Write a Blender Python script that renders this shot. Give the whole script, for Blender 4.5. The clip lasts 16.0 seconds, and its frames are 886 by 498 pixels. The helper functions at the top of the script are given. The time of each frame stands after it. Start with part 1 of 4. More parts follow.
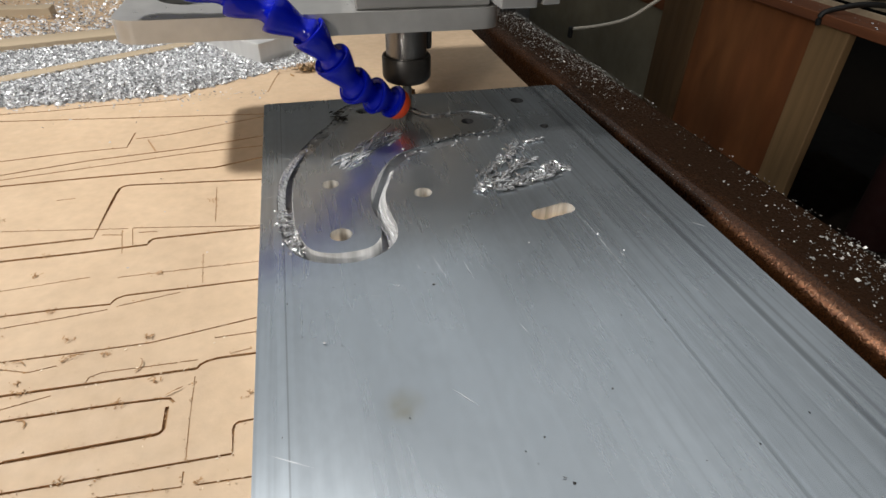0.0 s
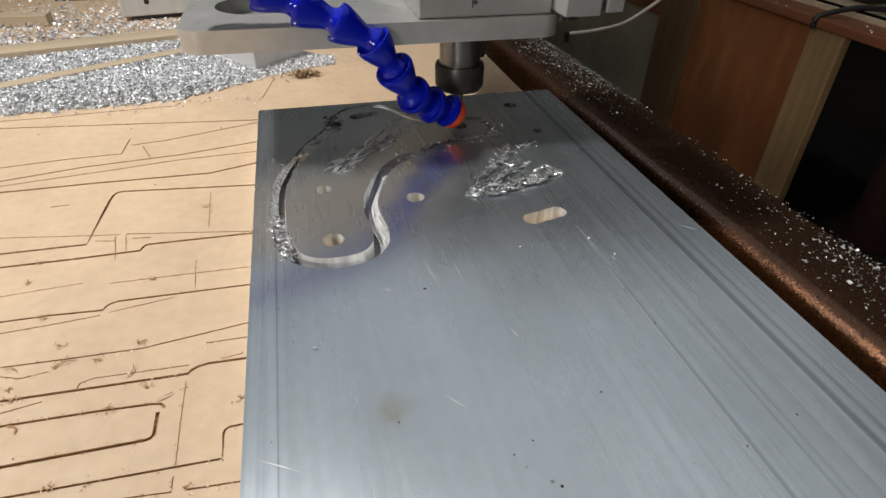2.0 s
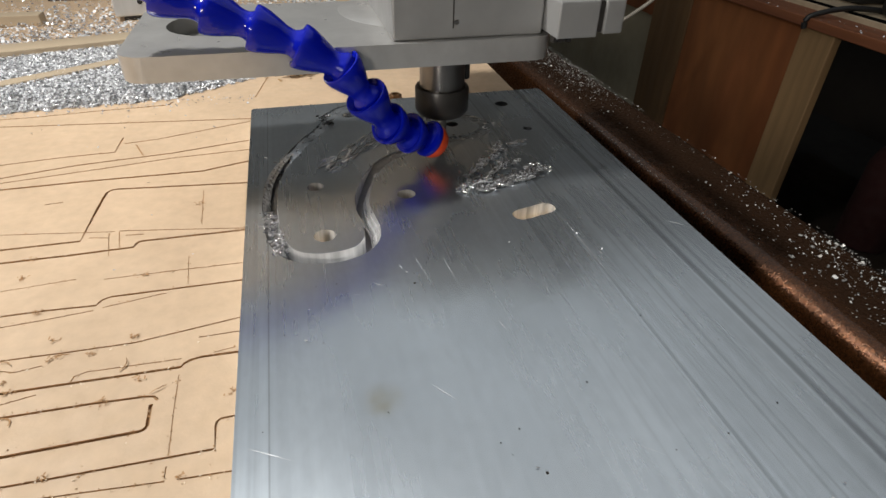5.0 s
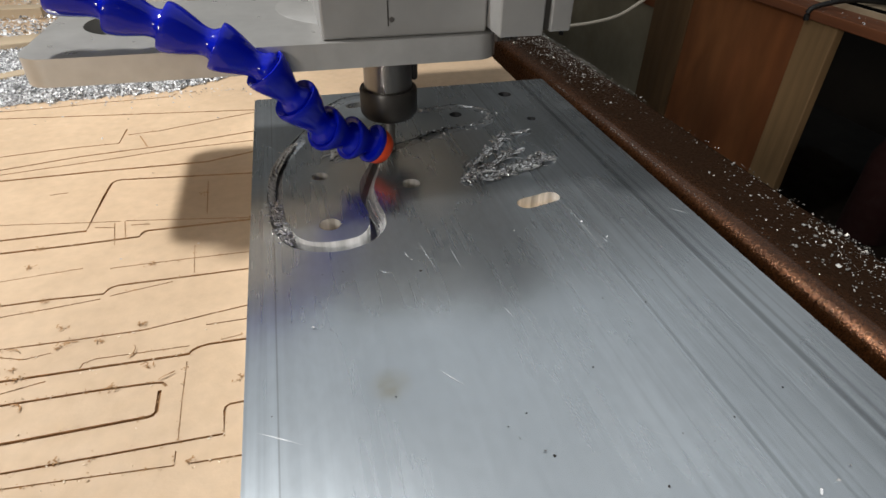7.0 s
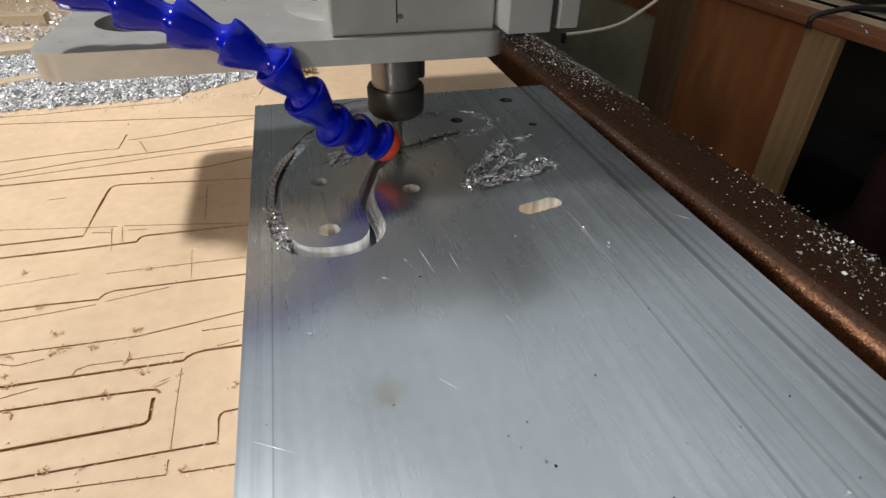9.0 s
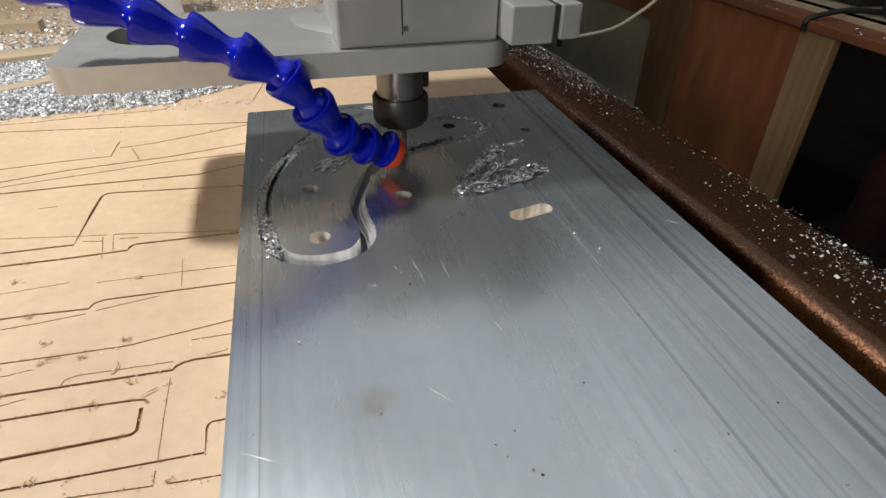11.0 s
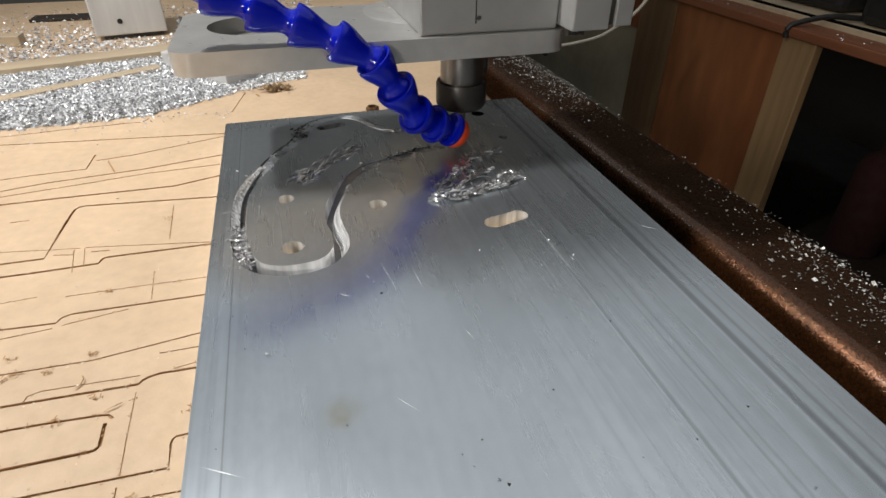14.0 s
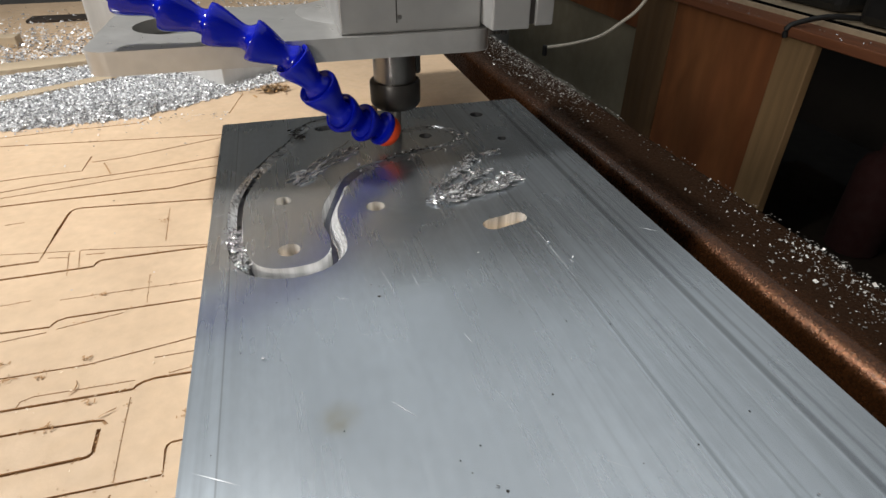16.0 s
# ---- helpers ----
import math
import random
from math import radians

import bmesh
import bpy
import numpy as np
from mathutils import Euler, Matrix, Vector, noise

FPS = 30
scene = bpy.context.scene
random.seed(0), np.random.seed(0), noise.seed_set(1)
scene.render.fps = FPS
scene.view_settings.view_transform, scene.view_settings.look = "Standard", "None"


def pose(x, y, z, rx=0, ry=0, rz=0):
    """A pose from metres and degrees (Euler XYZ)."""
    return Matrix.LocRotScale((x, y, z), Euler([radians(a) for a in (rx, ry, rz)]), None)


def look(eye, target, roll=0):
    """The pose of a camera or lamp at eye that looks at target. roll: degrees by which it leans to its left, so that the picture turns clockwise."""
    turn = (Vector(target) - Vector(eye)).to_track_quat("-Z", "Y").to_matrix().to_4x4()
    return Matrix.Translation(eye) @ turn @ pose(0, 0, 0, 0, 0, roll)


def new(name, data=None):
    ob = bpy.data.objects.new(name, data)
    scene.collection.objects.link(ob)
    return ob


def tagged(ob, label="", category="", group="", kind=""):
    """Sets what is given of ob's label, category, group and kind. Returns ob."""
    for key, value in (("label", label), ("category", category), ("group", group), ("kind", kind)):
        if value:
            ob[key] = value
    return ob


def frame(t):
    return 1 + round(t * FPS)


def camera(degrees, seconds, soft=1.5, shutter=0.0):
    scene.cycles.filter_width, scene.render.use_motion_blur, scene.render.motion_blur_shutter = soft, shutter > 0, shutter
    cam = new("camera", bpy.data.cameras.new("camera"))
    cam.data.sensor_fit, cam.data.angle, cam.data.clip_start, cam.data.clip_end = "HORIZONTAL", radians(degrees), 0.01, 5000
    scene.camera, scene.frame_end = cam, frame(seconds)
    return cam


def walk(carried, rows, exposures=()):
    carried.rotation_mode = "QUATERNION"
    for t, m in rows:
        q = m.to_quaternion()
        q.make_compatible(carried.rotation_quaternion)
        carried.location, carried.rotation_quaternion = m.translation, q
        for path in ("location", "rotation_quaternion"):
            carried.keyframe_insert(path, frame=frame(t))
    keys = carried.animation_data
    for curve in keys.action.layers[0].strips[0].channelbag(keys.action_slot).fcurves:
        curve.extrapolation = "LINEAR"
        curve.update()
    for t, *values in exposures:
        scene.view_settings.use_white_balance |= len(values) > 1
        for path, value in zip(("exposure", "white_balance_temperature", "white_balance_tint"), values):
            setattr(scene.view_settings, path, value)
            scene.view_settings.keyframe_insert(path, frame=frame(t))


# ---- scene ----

# ---------------------------------------------------------------- camera
cam = camera(76.0, 16.0)
PATH = [
    (0, (0.0308, -0.4213, 0.1743), (0.2327, 0.3636, -0.4115), 1.42),
    (0.5, (0.0317, -0.4227, 0.1742), (0.2354, 0.3598, -0.4142), 1.46),
    (1, (0.0332, -0.4234, 0.1741), (0.2383, 0.3605, -0.4119), 1.36),
    (1.5, (0.0350, -0.4242, 0.1738), (0.2412, 0.3621, -0.4086), 1.15),
    (2, (0.0344, -0.4232, 0.1752), (0.2380, 0.3659, -0.4045), 1.17),
    (2.5, (0.0352, -0.4249, 0.1747), (0.2390, 0.3620, -0.4077), 0.97),
    (3, (0.0369, -0.4262, 0.1741), (0.2434, 0.3604, -0.4078), 1.01),
    (3.5, (0.0392, -0.4282, 0.1772), (0.2564, 0.3579, -0.4014), 1.50),
    (4, (0.0386, -0.4273, 0.1774), (0.2526, 0.3602, -0.4005), 1.50),
    (6.5, (0.0331, -0.4306, 0.1715), (0.2420, 0.3552, -0.4106), 1.15),
    (7, (0.0332, -0.4304, 0.1731), (0.2417, 0.3527, -0.4127), 1.10),
    (7.5, (0.0330, -0.4307, 0.1712), (0.2413, 0.3559, -0.4101), 1.05),
    (8, (0.0338, -0.4308, 0.1694), (0.2403, 0.3541, -0.4148), 0.80),
    (8.5, (0.0338, -0.4312, 0.1683), (0.2424, 0.3540, -0.4148), 0.84),
    (9, (0.0349, -0.4284, 0.1701), (0.2414, 0.3636, -0.4044), 1.04),
    (11.5, (0.0424, -0.4284, 0.1717), (0.2533, 0.3674, -0.3959), 0.54),
    (12, (0.0453, -0.4302, 0.1717), (0.2615, 0.3670, -0.3919), 0.31),
    (12.5, (0.0451, -0.4314, 0.1698), (0.2628, 0.3662, -0.3926), 0.30),
    (13, (0.0469, -0.4321, 0.1692), (0.2642, 0.3663, -0.3923), 0.15),
    (13.5, (0.0481, -0.4291, 0.1688), (0.2683, 0.3688, -0.3923), 0.27),
    (14, (0.0493, -0.4301, 0.1704), (0.2704, 0.3710, -0.3858), 0.32),
    (14.5, (0.0530, -0.4292, 0.1726), (0.2765, 0.3721, -0.3824), 0.39),
    (15, (0.0521, -0.4291, 0.1712), (0.2768, 0.3702, -0.3862), 0.48),
    (15.5, (0.0522, -0.4281, 0.1710), (0.2740, 0.3726, -0.3855), 0.28),
    (16, (0.0505, -0.4277, 0.1699), (0.2728, 0.3733, -0.3858), 0.29),
]
EXPOSURES = [(0, -0.21), (2, -0.20), (4, -0.18), (7.5, -0.11), (9, -0.08), (12, -0.05), (16, -0.06)]
walk(cam, [(t, look(eye, target, roll)) for t, eye, target, roll in PATH], EXPOSURES)

# where the cutter's tip stands, second by second
TOOL = [
    (0, 0.1028, -0.0248, 0.0099),
    (0.5, 0.1084, -0.0357, 0.0103),
    (1, 0.1153, -0.0443, 0.0104),
    (1.5, 0.1282, -0.0427, 0.0104),
    (2, 0.1424, -0.0408, 0.0106),
    (2.5, 0.1554, -0.0462, 0.0109),
    (3, 0.1625, -0.0569, 0.0111),
    (3.5, 0.1621, -0.0692, 0.0114),
    (4, 0.1531, -0.0757, 0.0108),
    (6.5, 0.0892, -0.0992, 0.0101),
    (7, 0.0850, -0.1011, 0.0112),
    (7.5, 0.0856, -0.0934, 0.0118),
    (8, 0.0862, -0.0928, 0.0147),
    (8.5, 0.0880, -0.0902, 0.0128),
    (9, 0.0902, -0.0961, 0.0132),
    (11.5, 0.1067, -0.0901, 0.0095),
    (12, 0.1189, -0.0856, 0.0095),
    (12.5, 0.1318, -0.0813, 0.0099),
    (13, 0.1459, -0.0793, 0.0096),
    (13.5, 0.1583, -0.0755, 0.0106),
    (14, 0.1622, -0.0654, 0.0106),
    (14.5, 0.1595, -0.0520, 0.0102),
    (15, 0.1480, -0.0455, 0.0103),
    (15.5, 0.1346, -0.0444, 0.0099),
    (16, 0.1211, -0.0488, 0.0100),
]

# ---------------------------------------------------------------- light
world = bpy.data.worlds.new("room_air")
scene.world = world
world.use_nodes = True
world.node_tree.nodes["Background"].inputs[0].default_value = (0.010, 0.011, 0.012, 1)
world.node_tree.nodes["Background"].inputs[1].default_value = 1.0


def area_lamp(name, at, target, sx, sy, watts, colour, spread=180):
    data = bpy.data.lights.new(name, "AREA")
    data.shape, data.size, data.size_y, data.energy, data.color = "RECTANGLE", sx, sy, watts, colour
    data.spread = radians(spread)
    ob = new(name, data)
    ob.matrix_world = look(at, target)
    return ob


area_lamp("work_light", (-0.520, 0.050, 0.900), (0.02, -0.085, 0), 0.11, 0.06, 4.2, (1.0, 0.98, 0.95), 100)
# Unseen panels added under the ceiling, wide enough to brighten the plate's reflection.
area_lamp("ceiling_fill", (0.50, 0.30, 1.66), (0.50, 0.30, 0), 3.00, 2.60, 11.6, (0.90, 0.96, 1.0))
area_lamp("ceiling_fill", (-0.05, 1.98, 1.66), (-0.05, 1.98, 0), 1.90, 0.74, 2.1, (0.90, 0.96, 1.0))
area_lamp("room_light", (-1.25, -1.75, 0.70), (0.60, 0.30, 0), 0.34, 0.28, 21.0, (1.0, 0.93, 0.85))


# ---------------------------------------------------------------- materials
def node_mat(name, base, rough=0.5, metal=0.0, vary=0.15, scale=40.0, bump=0.0, bump_scale=200.0, stretch=(1, 1, 1),
             rough_vary=0.1, tint=None, per="", spec=0.5, second=0.0, second_scale=6.0, aniso=0.0, coat=0.0, spread_by=(0.25, 1.4)):
    """A surface with variation of colour at two scales, of gloss, and a fine relief."""
    m = bpy.data.materials.new(name)
    m.use_nodes = True
    nt = m.node_tree
    b = nt.nodes["Principled BSDF"]
    b.inputs["Metallic"].default_value = metal
    b.inputs["Specular IOR Level"].default_value = spec
    if coat:
        b.inputs["Coat Weight"].default_value, b.inputs["Coat Roughness"].default_value = coat, 0.10
    if aniso:
        b.inputs["Anisotropic"].default_value = aniso
    tc = nt.nodes.new("ShaderNodeTexCoord")
    mp = nt.nodes.new("ShaderNodeMapping")
    mp.inputs["Scale"].default_value = stretch
    nt.links.new(tc.outputs["Object"], mp.inputs["Vector"])

    def noise_at(sc, detail=6.0):
        n = nt.nodes.new("ShaderNodeTexNoise")
        n.inputs["Scale"].default_value = sc
        n.inputs["Detail"].default_value = detail
        nt.links.new(mp.outputs["Vector"], n.inputs["Vector"])
        return n.outputs["Fac"]

    def spread(fac, lo, hi):
        r = nt.nodes.new("ShaderNodeMapRange")
        r.inputs["From Min"].default_value, r.inputs["From Max"].default_value = 0.3, 0.7
        r.inputs["To Min"].default_value, r.inputs["To Max"].default_value = lo, hi
        nt.links.new(fac, r.inputs["Value"])
        return r.outputs["Result"]

    def times(a, c):
        x = nt.nodes.new("ShaderNodeMath")
        x.operation = "MULTIPLY"
        nt.links.new(a, x.inputs[0])
        nt.links.new(c, x.inputs[1])
        return x.outputs[0]

    fine = noise_at(scale)
    level = spread(fine, 1 - vary, 1 + vary)
    if second:
        level = times(level, spread(noise_at(second_scale, 3.0), 1 - second, 1 + second))
    if per == "object":
        info = nt.nodes.new("ShaderNodeObjectInfo")
        r = nt.nodes.new("ShaderNodeMapRange")
        r.inputs["To Min"].default_value, r.inputs["To Max"].default_value = 0.85, 1.12
        nt.links.new(info.outputs["Random"], r.inputs["Value"])
        level = times(level, r.outputs["Result"])
    if per == "island":
        info = nt.nodes.new("ShaderNodeNewGeometry")
        r = nt.nodes.new("ShaderNodeMapRange")
        r.inputs["To Min"].default_value, r.inputs["To Max"].default_value = spread_by
        nt.links.new(info.outputs["Random Per Island"], r.inputs["Value"])
        level = times(level, r.outputs["Result"])
    mix = nt.nodes.new("ShaderNodeVectorMath")
    mix.operation = "SCALE"
    if tint:
        cm = nt.nodes.new("ShaderNodeMix")
        cm.data_type = "RGBA"
        cm.inputs[6].default_value, cm.inputs[7].default_value = (*base, 1), (*tint, 1)
        nt.links.new(spread(noise_at(scale * 0.23, 4.0), 0, 1), cm.inputs[0])
        nt.links.new(cm.outputs[2], mix.inputs[0])
    else:
        mix.inputs[0].default_value = base
    nt.links.new(level, mix.inputs["Scale"])
    nt.links.new(mix.outputs["Vector"], b.inputs["Base Color"])
    nt.links.new(spread(noise_at(scale * 0.6), max(0.02, rough - rough_vary), min(1, rough + rough_vary)), b.inputs["Roughness"])
    if bump:
        bp = nt.nodes.new("ShaderNodeBump")
        bp.inputs["Strength"].default_value = 1.0
        bp.inputs["Distance"].default_value = bump
        nt.links.new(noise_at(bump_scale, 4.0), bp.inputs["Height"])
        nt.links.new(bp.outputs["Normal"], b.inputs["Normal"])
    return m


MDF = node_mat("mdf_face", (0.535, 0.388, 0.252), 0.62, 0, 0.06, 160, 0.0001, 700, second=0.07, second_scale=9, tint=(0.572, 0.42, 0.278))
MDF_CUT = node_mat("mdf_cut", (0.37, 0.215, 0.100), 0.9, 0, 0.2, 300, 0.0002, 900)


def plate_mat():
    """Dull mill-finish aluminium: rolling streaks along y, faint blotches, a brown stain and bruised edges."""
    m = bpy.data.materials.new("aluminium_mill_finish")
    m.use_nodes = True
    nt = m.node_tree
    b = nt.nodes["Principled BSDF"]
    tc = nt.nodes.new("ShaderNodeTexCoord")

    def noise_at(stretch, sc, detail=5.0):
        mp = nt.nodes.new("ShaderNodeMapping")
        mp.inputs["Scale"].default_value = stretch
        nt.links.new(tc.outputs["Object"], mp.inputs["Vector"])
        n = nt.nodes.new("ShaderNodeTexNoise")
        n.inputs["Scale"].default_value, n.inputs["Detail"].default_value = sc, detail
        nt.links.new(mp.outputs["Vector"], n.inputs["Vector"])
        return n.outputs["Fac"]

    def ramp(fac, x0, x1, lo, hi):
        r = nt.nodes.new("ShaderNodeMapRange")
        r.interpolation_type = "SMOOTHSTEP"
        for key, value in (("From Min", x0), ("From Max", x1), ("To Min", lo), ("To Max", hi)):
            r.inputs[key].default_value = value
        nt.links.new(fac, r.inputs["Value"])
        return r.outputs["Result"]

    def calc(op, a, c):
        x = nt.nodes.new("ShaderNodeMath")
        x.operation = op
        for i, v in enumerate((a, c)):
            if isinstance(v, float):
                x.inputs[i].default_value = v
            else:
                nt.links.new(v, x.inputs[i])
        return x.outputs[0]

    sep = nt.nodes.new("ShaderNodeSeparateXYZ")
    nt.links.new(tc.outputs["Object"], sep.inputs[0])
    x = sep.outputs["X"]
    streak = ramp(noise_at((1, 0.012, 1), 420, 3.0), 0.35, 0.65, -1.0, 1.0)
    broad = ramp(noise_at((1, 0.015, 1), 85, 3.0), 0.30, 0.70, -1.0, 1.0)
    amount = calc("MAXIMUM", ramp(x, 0.09, 0.19, 0.014, 0.062), ramp(x, 0.004, 0.020, 0.065, 0.014))
    breaks = ramp(noise_at((1, 0.22, 1), 34, 4.0), 0.3, 0.7, 0.15, 1.4)
    level = calc("ADD", 1.0, calc("MULTIPLY", calc("MULTIPLY", streak, breaks), amount))
    level = calc("MULTIPLY", level, calc("ADD", 1.0, calc("MULTIPLY", broad, calc("MULTIPLY", amount, 0.9))))
    level = calc("MULTIPLY", level, ramp(noise_at((1, 0.7, 1), 15, 2.0), 0.15, 0.85, 0.90, 1.10))
    level = calc("MULTIPLY", level, ramp(noise_at((1, 0.5, 1), 300, 4.0), 0.2, 0.8, 0.965, 1.035))
    for at, half, dark in ((0.2092, 0.0016, 0.58), (0.2155, 0.0009, 0.76), (0.2068, 0.0005, 1.10), (0.1648, 0.0005, 1.10), (0.1660, 0.0008, 0.80), (0.0115, 0.0003, 0.72), (0.1945, 0.0007, 0.88), (0.1815, 0.0006, 0.85), (0.1852, 0.0005, 0.90), (0.1735, 0.0004, 0.92), (0.2210, 0.0005, 0.86), (0.1385, 0.0006, 0.94)):
        off = calc("ABSOLUTE", calc("SUBTRACT", x, at), 0.0)
        level = calc("MULTIPLY", level, ramp(off, half * 0.4, half * 1.6, dark, 1.0))
    dist = nt.nodes.new("ShaderNodeVectorMath")
    dist.operation = "DISTANCE"
    dist.inputs[1].default_value = (0.0510, -0.2930, 0.0127)
    nt.links.new(tc.outputs["Object"], dist.inputs[0])
    stain = calc("MULTIPLY", ramp(dist.outputs["Value"], 0.0005, 0.010, 0.55, 0.0), ramp(noise_at((1, 1, 1), 120, 3.0), 0.3, 0.7, 0.5, 1.2))
    cm = nt.nodes.new("ShaderNodeMix")
    cm.data_type = "RGBA"
    cm.inputs[6].default_value, cm.inputs[7].default_value = (0.565, 0.615, 0.660, 1), (0.40, 0.34, 0.20, 1)
    nt.links.new(stain, cm.inputs[0])
    mix = nt.nodes.new("ShaderNodeVectorMath")
    mix.operation = "SCALE"
    nt.links.new(cm.outputs[2], mix.inputs[0])
    nt.links.new(level, mix.inputs["Scale"])
    nt.links.new(mix.outputs["Vector"], b.inputs["Base Color"])
    b.inputs["Metallic"].default_value = 0.91
    rough = calc("ADD", ramp(noise_at((1, 0.05, 1), 60, 4.0), 0.3, 0.7, 0.250, 0.275), calc("MULTIPLY", streak, 0.008))
    cloud = ramp(noise_at((1, 0.7, 1), 18, 2.0), 0.15, 0.85, -0.035, 0.045)
    nt.links.new(calc("ADD", rough, cloud), b.inputs["Roughness"])
    across = nt.nodes.new("ShaderNodeCombineXYZ")
    across.inputs[0].default_value = 1.0
    nt.links.new(across.outputs[0], b.inputs["Tangent"])
    b.inputs["Anisotropic"].default_value = 0.75
    return m


ALU = plate_mat()
ALU_CUT = node_mat("aluminium_fresh_cut", (0.95, 0.95, 0.94), 0.20, 0.42, 0.26, 260, 0.00025, 300, stretch=(1, 1, 0.03), rough_vary=0.08)
ALU_SIDE = node_mat("aluminium_chattered_side", (0.66, 0.67, 0.68), 0.30, 0.62, 0.40, 420, 0.00012, 500, rough_vary=0.08, second=0.2, second_scale=90)
ALU_BRIGHT = node_mat("aluminium_bright_cut", (0.95, 0.95, 0.95), 0.15, 0.72, 0.10, 200, 0.00006, 400, rough_vary=0.05)
ALU_CAST = node_mat("aluminium_brushed", (0.52, 0.515, 0.50), 0.30, 0.62, 0.05, 140, 0.000004, 240, second=0.05, second_scale=25, rough_vary=0.03)
# Tone spread per flake adds some painted sparkle to the loose chips.
CHIP = node_mat("aluminium_chip", (0.95, 0.965, 0.99), 0.17, 0.50, 0.05, 300, per="island", rough_vary=0.08)
# Strong stripes put the bands mirrored in the bores into the colour.
ALU_HOLE = node_mat("aluminium_drilled_wall", (0.82, 0.81, 0.78), 0.22, 0.62, 0.55, 260, 0.00003, 300, stretch=(1, 1, 0.02), rough_vary=0.06)
RAIL_CHIP = node_mat("dusty_aluminium_chip", (0.66, 0.64, 0.60), 0.25, 0.50, 0.05, 300, per="island", rough_vary=0.08, spread_by=(0.25, 1.4))
# Wide tone spread paints the heap's glints and the dark between flakes.
CHIP_HEAP = node_mat("aluminium_chip_heap", (0.90, 0.91, 0.93), 0.20, 0.30, 0.05, 300, per="island", rough_vary=0.1, spread_by=(0.22, 1.45))
ALU_PASS = node_mat("aluminium_shallow_pass", (0.46, 0.49, 0.52), 0.31, 0.88, 0.16, 300, 0.00004, 500, rough_vary=0.08, second=0.25, second_scale=60)
# Dark copy of cut metal for recesses, their shade held in the colour.
ALU_RECESS = node_mat("aluminium_shaded_recess", (0.30, 0.31, 0.33), 0.34, 0.95, 0.18, 220, 0.00005, 420, rough_vary=0.08)
ALU_DULL = node_mat("aluminium_dull", (0.62, 0.62, 0.61), 0.5, 0.45, 0.08, 90, 0.00003, 300, stretch=(1, 1, 0.1), second=0.08, second_scale=30)
HOUSING = node_mat("grey_housing", (0.30, 0.30, 0.295), 0.45, 0.35, 0.05, 80, 0.00002, 300, second=0.08, second_scale=12)
# Darker than the plate: the round hole's shade is put into this grey.
POCKET_SHADE = node_mat("pocket_shade_metal", (0.27, 0.265, 0.25), 0.4, 0.5, 0.08, 90, 0.00002, 300)
BLUE = node_mat("blue_plastic", (0.002, 0.008, 0.34), 0.11, 0, 0.05, 90, 0.00002, 300, spec=0.35, rough_vary=0.04)
ORANGE = node_mat("orange_plastic", (0.75, 0.075, 0.015), 0.35, 0, 0.05, 90, spec=0.5)
BLACK_STEEL = node_mat("black_oxide_steel", (0.034, 0.031, 0.028), 0.42, 0.3, 0.2, 150, 0.00003, 600)
STEEL = node_mat("ground_steel", (0.22, 0.21, 0.20), 0.34, 1.0, 0.06, 120, stretch=(1, 1, 0.05))
CARBIDE = node_mat("carbide_grey", (0.24, 0.23, 0.21), 0.42, 0.55, 0.12, 300, stretch=(1, 1, 0.3))
DARK_CURL = node_mat("dark_curl", (0.10, 0.10, 0.10), 0.3, 1.0, 0.05, 120)
COPPER_PAINT = node_mat("copper_brown_paint", (0.104, 0.039, 0.018), 0.36, 0.80, 0.45, 600, 0.0003, 900, second=0.15, second_scale=25, spec=0.6, rough_vary=0.06, coat=0.5)
PLY_RED = node_mat("red_stained_plywood", (0.142, 0.045, 0.0145), 0.6, 0, 0.16, 22, 0.0002, 60, stretch=(1, 1, 0.30), second=0.30, second_scale=7, tint=(0.240, 0.090, 0.030))
STRIP = node_mat("pale_pine_strip", (0.44, 0.35, 0.24), 0.65, 0, 0.10, 60, 0.0002, 120, stretch=(0.08, 1, 1), second=0.12)
LEDGE = node_mat("red_brown_ledge", (0.17, 0.062, 0.028), 0.55, 0, 0.2, 50, 0.0002, 120, stretch=(1, 0.1, 1), second=0.2)
PINE = node_mat("bare_pine", (0.24, 0.148, 0.068), 0.65, 0, 0.16, 60, 0.0002, 120, stretch=(1, 1, 0.08), second=0.15)
# Wood set near black, so the spaces under bed and bench stay dark.
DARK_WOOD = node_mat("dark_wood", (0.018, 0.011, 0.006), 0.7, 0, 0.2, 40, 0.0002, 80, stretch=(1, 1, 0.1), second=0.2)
POST_WOOD = node_mat("brown_post_wood", (0.105, 0.060, 0.026), 0.65, 0, 0.2, 40, 0.0002, 90, stretch=(1, 1, 0.1), second=0.2)
PALE = node_mat("pale_board", (0.27, 0.24, 0.17), 0.6, 0, 0.06, 30, second=0.15)
WHITE_CABLE = node_mat("white_cable", (0.50, 0.46, 0.38), 0.45, 0, 0.05, 60)
BLACK_MATTE = node_mat("black_matte", (0.004, 0.004, 0.004), 1.0, 0, 0.1, 60, spec=0.0)
BLACK_RUBBER = node_mat("black_rubber", (0.012, 0.012, 0.012), 0.5, 0, 0.1, 60)
# Floor and side walls near black: the unlit space is in their colour.
FLOOR_MAT = node_mat("shaded_concrete", (0.014, 0.013, 0.012), 0.8, 0, 0.2, 12, 0.0005, 40, second=0.2, second_scale=2)
WALL_MAT = node_mat("shaded_wall_paint", (0.020, 0.015, 0.011), 0.8, 0, 0.08, 12, 0.0003, 60, second=0.1, second_scale=2)
